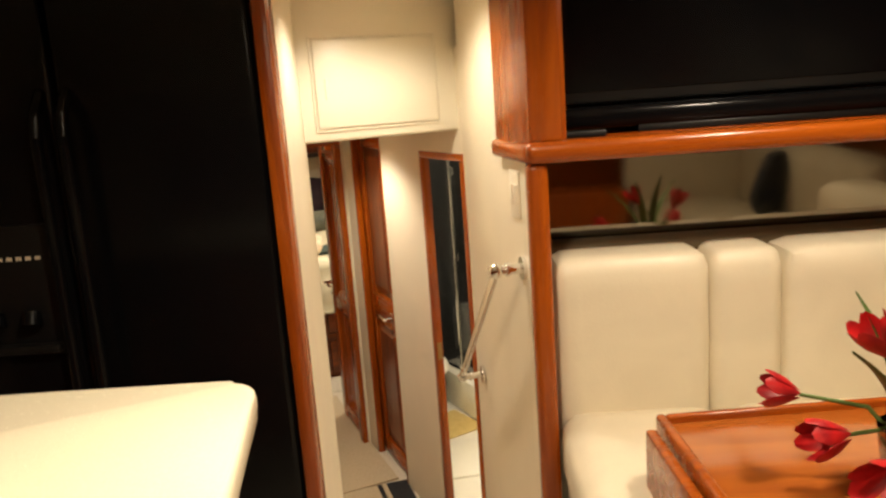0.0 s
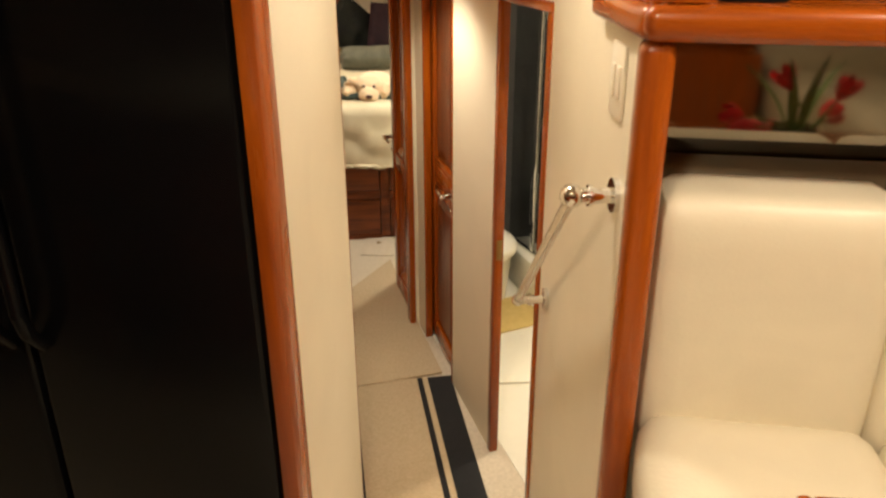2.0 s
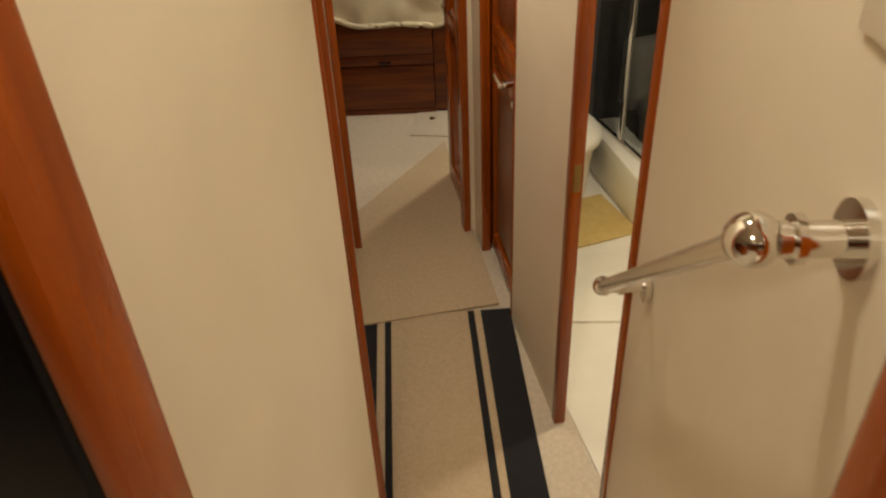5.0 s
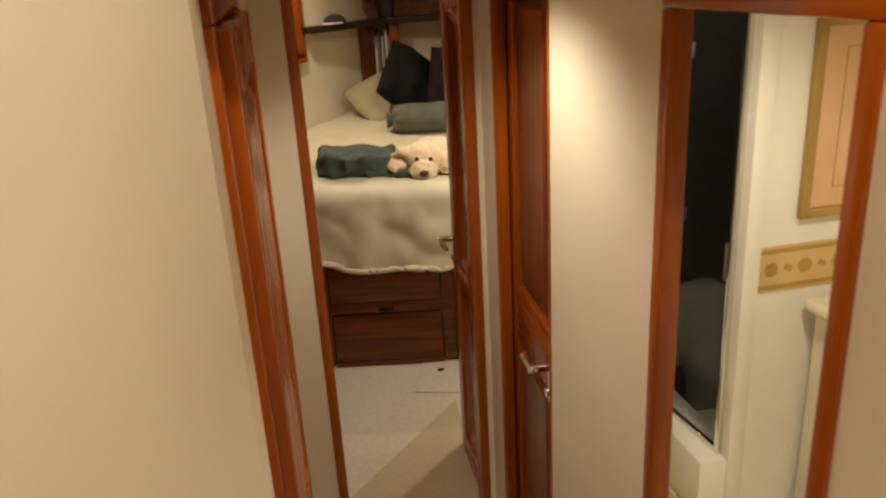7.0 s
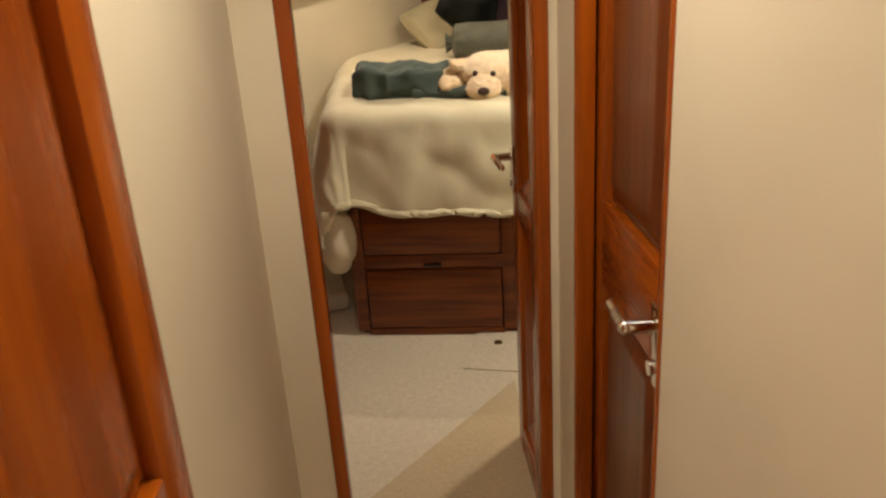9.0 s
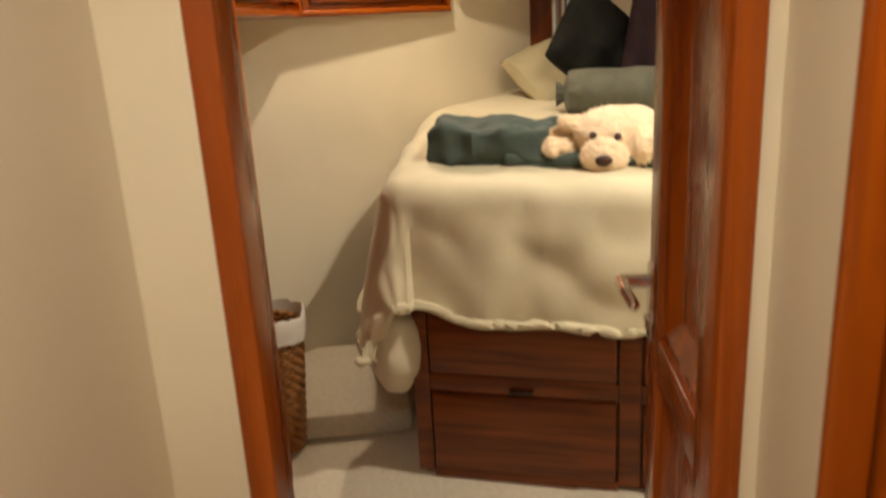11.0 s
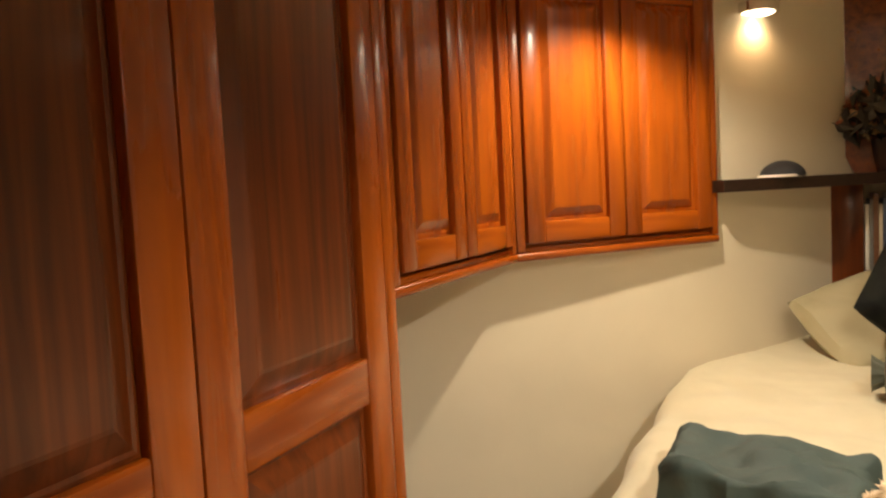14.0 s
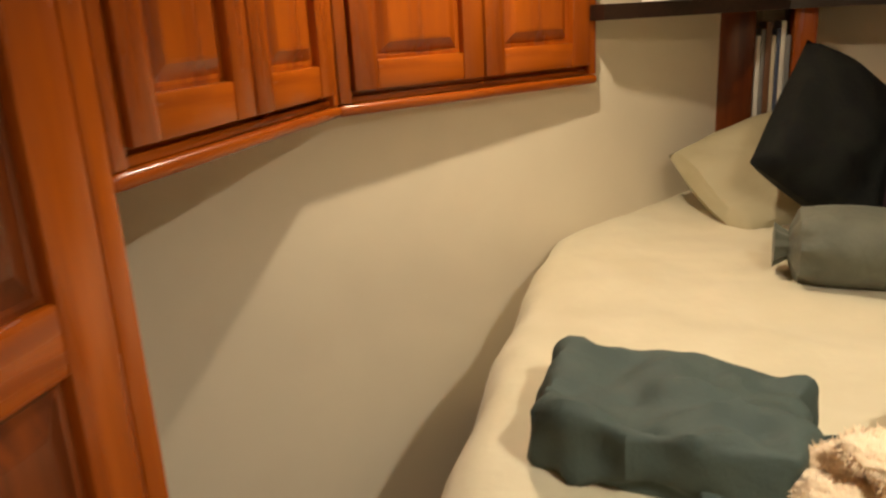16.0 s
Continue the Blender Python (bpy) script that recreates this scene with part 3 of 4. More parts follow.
fridge = thing("refrigerator", SALON @ pose(-0.19, 2.02, 0), "black side-by-side refrigerator with door dispenser", "refrigerator")
block("body", M_BLACKM, -0.93, 0.0, 0.02, -0.17, 0.60, 1.80, 0.008, fridge)
for x0, x1 in ((-0.93, -0.535), (-0.525, -0.005)):
    bm = bmesh.new()
    box(bm, x0, -0.065, 0.10, x1, -0.004, 1.80, 0.018, 3)
    done(bm, "door", M_BLACK, fridge)
for x in (-0.565, -0.495):
    bm = bmesh.new()
    pts = [Vector((x, -0.066, 0.62)), Vector((x, -0.105, 0.67))] + [Vector((x, -0.118, 0.72 + k * 0.14)) for k in range(6)] + [Vector((x, -0.105, 1.48)), Vector((x, -0.066, 1.53))]
    for a, b in zip(pts, pts[1:]):
        tube(bm, a, b, 0.015)
        ball(bm, b, 0.015, sub=2)
    done(bm, "handle", M_BLACK, fridge)
bm = bmesh.new()
box(bm, -0.86, -0.072, 0.84, -0.60, -0.064, 1.20, 0.008)
box(bm, -0.85, -0.10, 0.85, -0.61, -0.066, 0.875, 0.008)
done(bm, "dispenser", M_BLACKM, fridge)
for x in (-0.78, -0.68):
    bm = bmesh.new()
    tube(bm, (x, -0.078, 0.965), (x, -0.09, 0.93), 0.022, 0.03)
    done(bm, "paddle", M_BLACK, fridge)
bm = bmesh.new()
for k in range(8):
    box(bm, -0.83 + k * 0.026, -0.0745, 1.105, -0.815 + k * 0.026, -0.0715, 1.115)
done(bm, "display", M_PLASTIC, fridge)
ft = thing("fridge_trim", SALON, "cherry trim beside the refrigerator at the entry wall", "trim", kind="structure")
block("trim", M_WOOD, -0.19, 1.95, 0.0, -0.148, 2.03, 2.055, 0.012, ft)
wall_line("wall_galley", (-0.45, 2.70), (-2.3, 2.66), 0.05, -0.05, 2.1, M_WALL, "cream wall behind the galley", SALON)
wall_line("wall_above_fridge", (-0.2, 2.04), (-2.3, 2.04), 0.05, 1.82, 2.06, M_WHITE, "cream panel above the refrigerator", SALON)
bar = thing("galley_bar", SALON @ pose(0.012, 0, 0), "cream solid-surface bar top on a cherry galley counter", "counter")
bm = bmesh.new()
out = [(-1.6, 1.13)] + [(-0.085 + 0.05 * math.sin(a), 1.08 + 0.05 * math.cos(a)) for a in [i * math.pi / 12 for i in range(7)]] + [(0.06, 0.55), (0.04, 0.40), (-1.6, 0.35)]
prism(bm, out, 0.987, 1.032)
bmesh.ops.bevel(bm, geom=[e for e in bm.edges if abs(e.verts[0].co.z - e.verts[1].co.z) < 0.001], offset=0.014, segments=3, affect="EDGES", profile=0.5)
done(bm, "top", M_COUNTER, bar)
block("body", M_WOOD, -1.6, 0.42, 0.0, -0.13, 1.07, 0.987, 0.004, bar)

# salon behind the camera, seen in the mirror strip
wall_line("wall_aft", (3.0, -2.9), (-2.3, -2.9), -0.05, -0.05, 2.1, M_WOODX, "cherry panelled aft bulkhead", SALON)
wall_line("wall_salon_port", (-2.3, -2.9), (-2.3, 2.7), -0.05, -0.05, 2.1, M_WALL, "cream salon side wall", SALON)
wall_line("wall_salon_starboard", (3.0, 2.9), (3.0, -2.9), -0.05, -0.05, 2.1, M_DARKX, "dark cherry panelled salon side wall", SALON)
sofa = thing("salon_sofa", SALON, "cream fabric corner sofa with a curved back", "sofa")
cushion_box("back", sofa, 1.7, -2.2, 0.35, 2.9, -1.95, 0.92, 0.09, M_SHEET, 0.03)
cushion_box("back", sofa, 2.6, -1.95, 0.35, 2.85, 0.2, 0.92, 0.09, M_SHEET, 0.03)
cushion_box("seat", sofa, 1.7, -1.95, 0.1, 2.6, -1.25, 0.45, 0.06, M_SHEET, 0.02)
cushion_box("seat", sofa, 1.95, -1.25, 0.1, 2.6, 0.2, 0.45, 0.06, M_SHEET, 0.02)
pillow = thing("throw_pillow", SALON @ pose(2.50, -0.90, 0.665, -14, 18, -50), "navy throw pillow on the salon sofa", "pillow")
cushion_box("cover", pillow, -0.2, -0.06, -0.2, 0.2, 0.06, 0.2, 0.055, M_NAVY, 0.04)
side = thing("side_cabinet", SALON, "cherry side cabinet by the salon sofa", "cabinet")
block("body", M_WOOD, 0.9, -2.2, 0.0, 1.62, -1.6, 0.6, 0.01, side)

# ---- bath ----
bw = M_TILE
wall_line("wall_bath_forward", (0.83, 1.36), (1.6, 1.36), -0.05, -0.05, 2.1, bw, "white bath wall with an ochre border band")
wall_line("wall_bath_outer", (1.55, -0.45), (1.55, 2.3), 0.05, -0.05, 2.1, bw, "white outer bath wall")
wall_line("wall_bath_aft", (0.06, -0.42), (1.6, -0.42), 0.05, -0.05, 2.1, bw, "white aft bath wall")
wall_line("wall_bath_inner", (0.135, 1.96), (0.135, 0.88), -0.02, -0.05, 2.1, bw, "white bath wall behind the hanging locker")
wall_line("wall_shower_end", (0.10, 1.97), (1.6, 1.97), -0.05, -0.05, 2.1, M_SHOWER, "dark shower end wall")
wall_line("wall_shower_back", (1.25, 1.38), (1.25, 1.97), 0.03, 0.0, 2.1, M_SHOWER, "dark shower back wall")
wall_line("wall_cabin_inner", (0.075, 1.56), (0.075, 2.04), -0.02, -0.05, 2.3, M_WALL, "cream cabin wall behind the open door")
wall_line("wall_cabin_aft", (0.075, 2.04), (1.6, 2.04), -0.02, -0.05, 2.3, M_WALL, "cream aft cabin wall")
curb = block("shower_curb", M_TILE, 0.70, 1.345, 0.0, 0.87, 1.965, 0.235, 0.02)
structure(curb, "white moulded shower curb", "curb")
shower = thing("shower_enclosure", pose(0.790, 1.375, 0.235, 0, 0, 95), "smoked glass shower door in a bright metal frame", "shower door")
for x0, x1 in ((0.02, 0.30), (0.33, 0.60)):
    pane = block("pane", M_GLASS, x0, -0.004, 0.025, x1, 0.004, 1.62, 0.0, shower)
    pane.visible_shadow = False
bm = bmesh.new()
for x0, x1, z0, z1 in ((0, 0.02, 0, 1.66), (0.30, 0.33, 0.022, 1.625), (0.60, 0.62, 0, 1.66), (0.02, 0.60, 0, 0.022), (0.02, 0.60, 1.625, 1.66)):
    box(bm, x0, -0.012, z0, x1, 0.012, z1, 0.003)
done(bm, "frame", M_CHROME, shower)
for z in (0.75, 1.3):
    block("catch", M_CHROME, 0.295, -0.03, z, 0.34, -0.012, z + 0.05, 0.003, shower)
block("pull", M_PLASTIC, 0.03, -0.04, 0.62, 0.055, -0.004, 0.75, 0.006, shower)
corner = block("pilaster", bw, 0.795, 1.335, 0.0, 0.862, 1.405, 2.06, 0.02)
structure(corner, "white rounded pilaster at the shower corner", "pilaster")
border = thing("wallpaper_border", pose(0, 0, 0), "ochre flowered border band on the bath wall", "border", kind="structure")
block("band", M_BORDER, 0.863, 1.354, 0.83, 1.5, 1.3585, 0.98, 0.0, border)
bm = bmesh.new()
for z in (0.838, 0.958):
    box(bm, 0.863, 1.3515, z, 1.5, 1.3535, z + 0.014)
for k in range(6):
    for a in range(4 if k % 2 == 0 else 2):
        s = 0.024 if k % 2 == 0 else 0.014
        box(bm, -s, -0.001, -0.007, s, 0.001, 0.007, 0, 2, Matrix.Translation((0.905 + k * 0.06, 1.3525 - 0.0006 * a, 0.905)) @ Matrix.Rotation(a * math.pi / 4, 4, "Y"))
done(bm, "motif", M_MOTIF, border, False)
picture = thing("framed_print", pose(0.062, 0, 0.005), "gilt-framed peach print on the bath wall", "picture")
bm = bmesh.new()
for x0, z0, x1, z1 in ((0.915, 1.06, 0.945, 1.66), (1.25, 1.06, 1.28, 1.66), (0.945, 1.06, 1.25, 1.09), (0.945, 1.63, 1.25, 1.66)):
    box(bm, x0, 1.333, z0, x1, 1.357, z1, 0.005)
done(bm, "frame", M_GOLD, picture)
block("print", M_PEACH, 0.946, 1.346, 1.091, 1.249, 1.356, 1.629, 0.0, picture)
bm = bmesh.new()
for x0, z0, x1, z1 in ((1.02, 1.15, 1.023, 1.57), (1.175, 1.15, 1.178, 1.57), (1.02, 1.15, 1.178, 1.153), (1.02, 1.567, 1.178, 1.57)):
    box(bm, x0, 1.344, z0, x1, 1.3455, z1)
done(bm, "ruled_line", M_MOTIF, picture, False)
vanity = thing("vanity", pose(0.045, 0, -0.01), "white bath vanity with a rounded counter top", "vanity")
bm = bmesh.new()
box(bm, 0.97, 0.55, 0.77, 1.5, 1.335, 0.81, 0.018, 3)
done(bm, "top", M_COUNTER, vanity)
block("body", M_WHITE, 1.02, 0.57, 0.0, 1.49, 1.33, 0.77, 0.008, vanity)
block("door", M_WHITE, 1.008, 0.66, 0.08, 1.019, 1.24, 0.68, 0.004, vanity)
bm = bmesh.new()
tube(bm, (0.995, 1.18, 0.55), (0.995, 1.18, 0.65), 0.006)
done(bm, "handle", M_CHROME, vanity)
toilet = thing("toilet", pose(0.50, 1.70, 0, 0, 0, 180), "white marine toilet beside the shower", "toilet")
bm = bmesh.new()
ball(bm, (0, 0.02, 0.34), 0.16, (0.9, 1.15, 0.5))
tube(bm, (0, 0, 0.0), (0, 0, 0.3), 0.10, 0.13, 24)
box(bm, -0.13, -0.24, 0.3, 0.13, -0.12, 0.62, 0.03, 3)
done(bm, "bowl", M_TILE, toilet)
# low white slab in the same material as the bath floor
bath_slab = thing("bath_floor_slab", pose(0.42, 1.0, 0.001, 0, 0, -15), "low white slab on the bath floor", "mat")
block("pile", M_TILE, -0.24, -0.22, 0, 0.145, 0.22, 0.012, 0.005, bath_slab)
brug = thing("bath_rug", pose(0.5, 1.40, 0.001, 0, 0, 8), "straw-coloured bath rug before the shower", "rug")
block("pile", M_YELLOW, -0.22, -0.12, 0, 0.20, 0.22, 0.010, 0.005, brug)

# ---- cabin ----
HULL_A, HULL_B = Vector((-1.30, 3.21)), Vector((0.20, 4.86))
wall_line("wall_hull_port", HULL_A, HULL_B, -0.05, -0.05, 2.3, M_WALL, "cream padded hull side along the berth")
wall_line("wall_bow", (0.20, 4.86), (1.0, 4.86), -0.05, -0.05, 2.3, M_WALL, "cream forward cabin bulkhead")
wall_line("wall_hull_starboard", (0.95, 4.90), (1.65, 3.2), -0.05, -0.05, 2.3, M_SHEET, "cream padded hull side along the berth")
wall_line("wall_cabin_port", (-1.45, 1.5), (-1.45, 3.4), -0.05, -0.05, 2.3, M_WALL, "cream cabin side wall")
wall_line("wall_cabin_starboard", (1.6, 3.4), (1.6, 1.5), -0.05, -0.05, 2.3, M_WALL, "cream cabin side wall")

ward = thing("wardrobe", pose(-0.845, 1.575, 0, 0, 0, 90), "tall cherry wardrobe with raised-panel doors, shut", "wardrobe")
block("carcass", M_DARKW, 0.0, 0.03, 0.0, 1.30, 0.58, 2.2, 0.006, ward)
for x0 in (0.187, 0.722):
    wd = new("door")
    wd.parent = ward
    wd.location = (x0, 0.028, 0)
    door_leaf(wd, 0.531, 0.36, 2.17, 0.026, 1.247, M_WOOD, M_WOODX, 0.085, M_DARKW, 0.085)
block("end_stile", M_WOOD, 1.258, 0.004, 0.0, 1.30, 0.029, 2.2, 0.004, ward)
block("base_panel", M_DARKW, 0.195, 0.005, 0.08, 1.255, 0.029, 0.345, 0.004, ward)


def overhead(name, a, b, z0, z1, depth, splits, label):
    a, b = Vector((*a, 0)), Vector((*b, 0))
    ang = math.degrees(math.atan2(b.y - a.y, b.x - a.x))
    n = (b - a).length
    t = thing(name, pose(a.x, a.y, 0, 0, 0, ang), label, "cabinet", "overhead cabinets along the berth")
    block("carcass", M_WOODX, 0.0, 0.028, z0 + 0.02, n, depth, z1, 0.004, t)
    bm = bmesh.new()
    box(bm, -0.004, 0.0, z0 - 0.005, n + 0.004, depth, z0 + 0.019, 0.009, 3)
    box(bm, 0, 0.014, z0 + 0.019, n, 0.027, z0 + 0.034, 0.004)
    done(bm, "moulding", M_WOODX, t)
    for s0 in (0.0, n - 0.03):
        block("stile", M_WOOD, s0, 0.004, z0 + 0.02, s0 + 0.03, 0.0275, z1, 0.003, t)
    at = 0.032
    w = (n - 0.064) / splits
    for k in range(splits):
        dr = new("door")
        dr.parent = t
        dr.location = (at + k * w + 0.003, 0.022, 0)
        ww, s, zz0, zz1 = w - 0.006, 0.062, z0 + 0.045, z1 - 0.02
        for s0 in (0, ww - s):
            block("stile", M_WOOD, s0, -0.026, zz0, s0 + s, 0, zz1, 0.004, dr)
        for s0 in (zz0, zz1 - s):
            block("rail", M_WOODX, s, -0.025, s0, ww - s, -0.001, s0 + s, 0.004, dr)
        raised_panel(dr, s, zz0 + s, ww - s, zz1 - s, 0.026, M_WOOD, 0.035)
    return t


overhead("overhead_cabinet", (-0.862, 2.900), (-0.828, 3.622), 1.377, 2.215, 0.22, 2, "cherry overhead cabinet with raised-panel doors, shut")
overhead("overhead_cabinet", (-0.828, 3.622), (-0.318, 4.235), 1.377, 2.215, 0.12, 2, "cherry overhead cabinet with raised-panel doors, shut")

bed = thing("island_bed", pose(0, 0, 0), "raised island berth with a sage cream coverlet and drawers below", "bed")
SLANT = pose(-0.41, 2.87, 0, 0, 0, -12) @ pose(0.41, -2.87, 0)
block("base", M_DARKX, -0.44, 2.885, 0.0, 1.05, 4.1, 0.62, 0.006, bed, SLANT)
for x0, x1, z0, z1 in ((-0.455, -0.405, 0.02, 0.62), (0.14, 0.20, 0.02, 0.62), (0.72, 0.78, 0.02, 0.62), (-0.405, 0.14, 0.29, 0.345), (-0.405, 0.14, 0.0, 0.03), (0.20, 0.72, 0.29, 0.345)):
    block("face_frame", M_DARKX, x0, 2.862, z0, x1, 2.884, z1, 0.003, bed, SLANT)
for x0, x1 in ((-0.40, 0.135), (0.205, 0.715)):
    for z0, z1 in ((0.035, 0.285), (0.35, 0.56)):
        dr = block("drawer", M_DARKX, x0, 2.85, z0, x1, 2.883, z1, 0.01, bed, SLANT)
        if z0 < 0.1:
            block("pull", M_SHADE, (x0 + x1) / 2 - 0.035, 2.845, 0.30, (x0 + x1) / 2 + 0.035, 2.861, 0.312, 0.003, bed, SLANT)


def coverlet():
    bm = bmesh.new()
    na, nb = 150, 170
    verts = []
    for j in range(nb + 1):
        b = 2.10 + (4.78 - 2.10) * j / nb
        row = []
        for i in range(na + 1):
            a = -0.95 + (1.55 + 0.95) * i / na
            b0 = 2.895 - 0.21 * (max(-0.5, min(1.1, a)) + 0.41)
            yy = max(b, b0)
            k = max(0.0, min(1.0, (yy - 2.85) / 1.7))
            left, right = -0.445 + 0.10 * k ** 1.5 + (0.5 * max(0, k - 0.75) / 0.25 * 0.6), 1.08 - 0.25 * k
            x = max(left, min(right, a))
            dx, dy = (left - a if a < left else (a - right if a > right else 0)), (b0 - b if b < b0 else 0)
            dx, dy = min(dx, 0.44), min(dy, 0.425 - 0.04 * math.exp(-((x + 0.42) / 0.10) ** 2))
            drop = max(dx, dy, math.hypot(dx, dy) * 0.92)
            r = 0.075
            top = 0.922 + 0.07 * k
            bend = min(drop / r, math.pi / 2)
            out = r * math.sin(bend) + max(0.0, drop - r * math.pi / 2) * (0.09 + 0.15 * (dx > 0))
            z = top - r * (1 - math.cos(bend)) - max(0.0, drop - r * math.pi / 2)
            share = math.hypot(dx, dy) or 1.0
            px = x + (-1 if a < left else 1) * out * dx / share
            py = yy - out * dy / share
            px, py = (x if not dx else px), (yy if not dy else py)
            n1 = noise.noise((a * 5, b * 5, 1.3)) * 0.012 - abs(noise.noise((a * 4 + b * 2, b * 5, 9.3))) * 0.014 + noise.noise((a * 13, b * 11, 4.1)) * 0.004
            if dy > 0.05:
                py -= 0.016 * math.sin(a * 19 + 2 * noise.noise((a * 3, 0, 7))) * min(1, dy * 4) * (0.6 + 0.4 * noise.noise((a * 2, 3, 0)))
                py -= (0.020 * abs(noise.noise((a * 5 + b * 4, b * 4 - a, 2.2))) + 0.012 * noise.noise((a * 12, b * 7, 5))) * min(1, dy * 5)
            if dx > 0.05:
                px -= 0.02 * math.sin(b * 15 + 1.5 * noise.noise((b * 3, 0, 2))) * min(1, dx * 4)
            quilt = 0.006 * (abs(math.sin((a + 0.2) * 4.2 + 0.5 * math.sin(b * 5)) * math.sin(b * 4.4 + 0.6 * math.sin(a * 4))) ** 0.4)
            z += n1 + (quilt if drop < 0.05 else quilt * 0.5)
            row.append(bm.verts.new((px, py, z)))
        verts.append(row)
    for j in range(nb):
        for i in range(na):
            bm.faces.new((verts[j][i], verts[j][i + 1], verts[j + 1][i + 1], verts[j + 1][i]))
    ob = done(bm, "coverlet", M_SPREAD, bed)
    ob.data.shade_smooth()
    mod = ob.modifiers.new("thickness", "SOLIDIFY")
    mod.thickness = 0.012
    return ob


coverlet()
bm = bmesh.new()
ball(bm, (-0.505, 2.88, 0.43), 0.1, (0.8, 0.7, 1.5))
for v in bm.verts:
    v.co += v.normal * 0.022 * noise.noise(v.co * 14)
tail = done(bm, "sheet_tail", M_SHEET, bed)
plinth = thing("berth_step", pose(-0.80, 3.18, 0, 0, 0, 8), "cream carpeted low step beside the berth", "step", kind="structure")
block("step", M_CARPET, -0.35, -0.1, 0.0, 0.30, 0.5, 0.10, 0.03, plinth)

basket = thing("wicker_basket", pose(-0.95, 3.06, 0.0), "amber wicker waste basket with a white liner", "basket")
rings = 26
for k in range(rings):
    bm = bmesh.new()
    z = 0.02 + k * 0.0165
    r = 0.095 + 0.0012 * k
    n = 36
    pts = [Vector((math.cos(i * 2 * math.pi / n) * (r + 0.006 * (1 if (i + k) % 2 else -1)), math.sin(i * 2 * math.pi / n) * (r + 0.006 * (1 if (i + k) % 2 else -1)), z)) for i in range(n)]
    for i in range(n):
        tube(bm, pts[i], pts[(i + 1) % n], 0.0085, sides=5)
    done(bm, "strand", M_WICKER, basket)
bm = bmesh.new()
prof = [(0.09, 0.05), (0.128, 0.43), (0.137, 0.475), (0.144, 0.46), (0.142, 0.395)]
n = 40
grid = [[bm.verts.new((math.cos(i * 2 * math.pi / n) * (r + 0.006 * noise.noise((i * 0.8, z * 9, 0))), math.sin(i * 2 * math.pi / n) * (r + 0.006 * noise.noise((i * 0.8, z * 9, 5))), z + (0.022 * noise.noise((i * 0.7, 3, z)) if z > 0.3 else 0))) for i in range(n)] for r, z in prof]
for p, q in zip(grid, grid[1:]):
    for i in range(n):
        bm.faces.new((p[i], p[(i + 1) % n], q[(i + 1) % n], q[i]))
done(bm, "liner", M_LINER, basket)

# folded green blanket
blanket = thing("folded_blanket", pose(-0.02, 3.02, 0.925, 0, 0, -14), "folded slate green blanket laid across the bed", "blanket")


def fold(name, x0, x1, y0, y1, z0, z1, seed, crease):
    bm = bmesh.new()
    bmesh.ops.create_cube(bm, size=2)
    bmesh.ops.subdivide_edges(bm, edges=bm.edges[:], cuts=23, use_grid_fill=True)
    hx, hy, hz, r = (x1 - x0) / 2, (y1 - y0) / 2, (z1 - z0) / 2, min(0.03, (z1 - z0) * 0.45)
    for v in bm.verts:
        p = Vector((v.co.x * hx, v.co.y * hy, v.co.z * hz))
        q = Vector((max(-hx + r, min(hx - r, p.x)), max(-hy + r, min(hy - r, p.y)), max(-hz + r, min(hz - r, p.z))))
        d = p - q
        s = q + (d.normalized() * r if d.length > 1e-6 else d)
        w = Vector((s.x * 9 + seed, s.y * 14, s.z * 6))
        wob = noise.noise(w) * crease + noise.noise(w * 2.3) * crease * 0.5 - abs(noise.noise(w * 1.2 + Vector((3, 1, 0)))) * crease * 1.2
        if s.z > -hz + 0.004:
            s += (d.normalized() if d.length > 1e-6 else Vector((0, 0, 1))) * wob
        v.co = s + Vector(((x0 + x1) / 2, (y0 + y1) / 2, (z0 + z1) / 2))
    return done(bm, name, M_TOWEL, blanket)


fold("folded_layer", -0.38, 0.0, -0.075, 0.19, 0.0, 0.115, 2, 0.026)
fold("folded_layer", -0.13, 0.52, -0.085, 0.15, -0.004, 0.04, 9, 0.012)

# plush dog
dog = thing("plush_dog", pose(0.118, 2.945, 0.928, 12, 0, -8), "cream plush toy dog lying on the blanket", "toy")


def fluffy(name, shapes, mat=None, rough=0.007, fine=26):
    bm = bmesh.new()
    for c, r, sq, m in shapes:
        ball(bm, c, r, sq, m, 4)
    for v in bm.verts:
        v.normal_update()
    for v in bm.verts:
        v.co += v.normal * (noise.noise(v.co * fine) * rough + noise.noise(v.co * fine * 3.1) * rough * 0.9)
    return done(bm, name, mat or M_FUR, dog)


head = fluffy("head", [((0, 0.03, 0.075), 0.085, (1.05, 0.95, 0.92), None), ((-0.005, -0.055, 0.045), 0.058, (1.05, 0.9, 0.85), None), ((0, -0.01, 0.03), 0.07, (1, 1, 0.5), None)])
fluffy("ear", [((0.10, -0.012, 0.05), 0.06, (0.62, 0.85, 0.98), Matrix.Rotation(0.35, 4, "Y"))])
fluffy("ear", [((-0.075, 0.03, 0.105), 0.045, (1.15, 0.8, 0.45), Matrix.Rotation(0.3, 4, "Y"))])
fluffy("paw", [((-0.125, 0.015, 0.045), 0.042, (1.25, 0.9, 0.75), None), ((-0.10, 0.05, 0.075), 0.03, (2.0, 0.9, 0.7), None)])
fluffy("body", [((0.06, 0.15, 0.05), 0.09, (1.2, 1.3, 0.65), None)])
bm = bmesh.new()
ball(bm, (-0.008, -0.107, 0.052), 0.02, (1.15, 0.7, 0.8))
done(bm, "nose", M_NOSE, dog)
bm = bmesh.new()
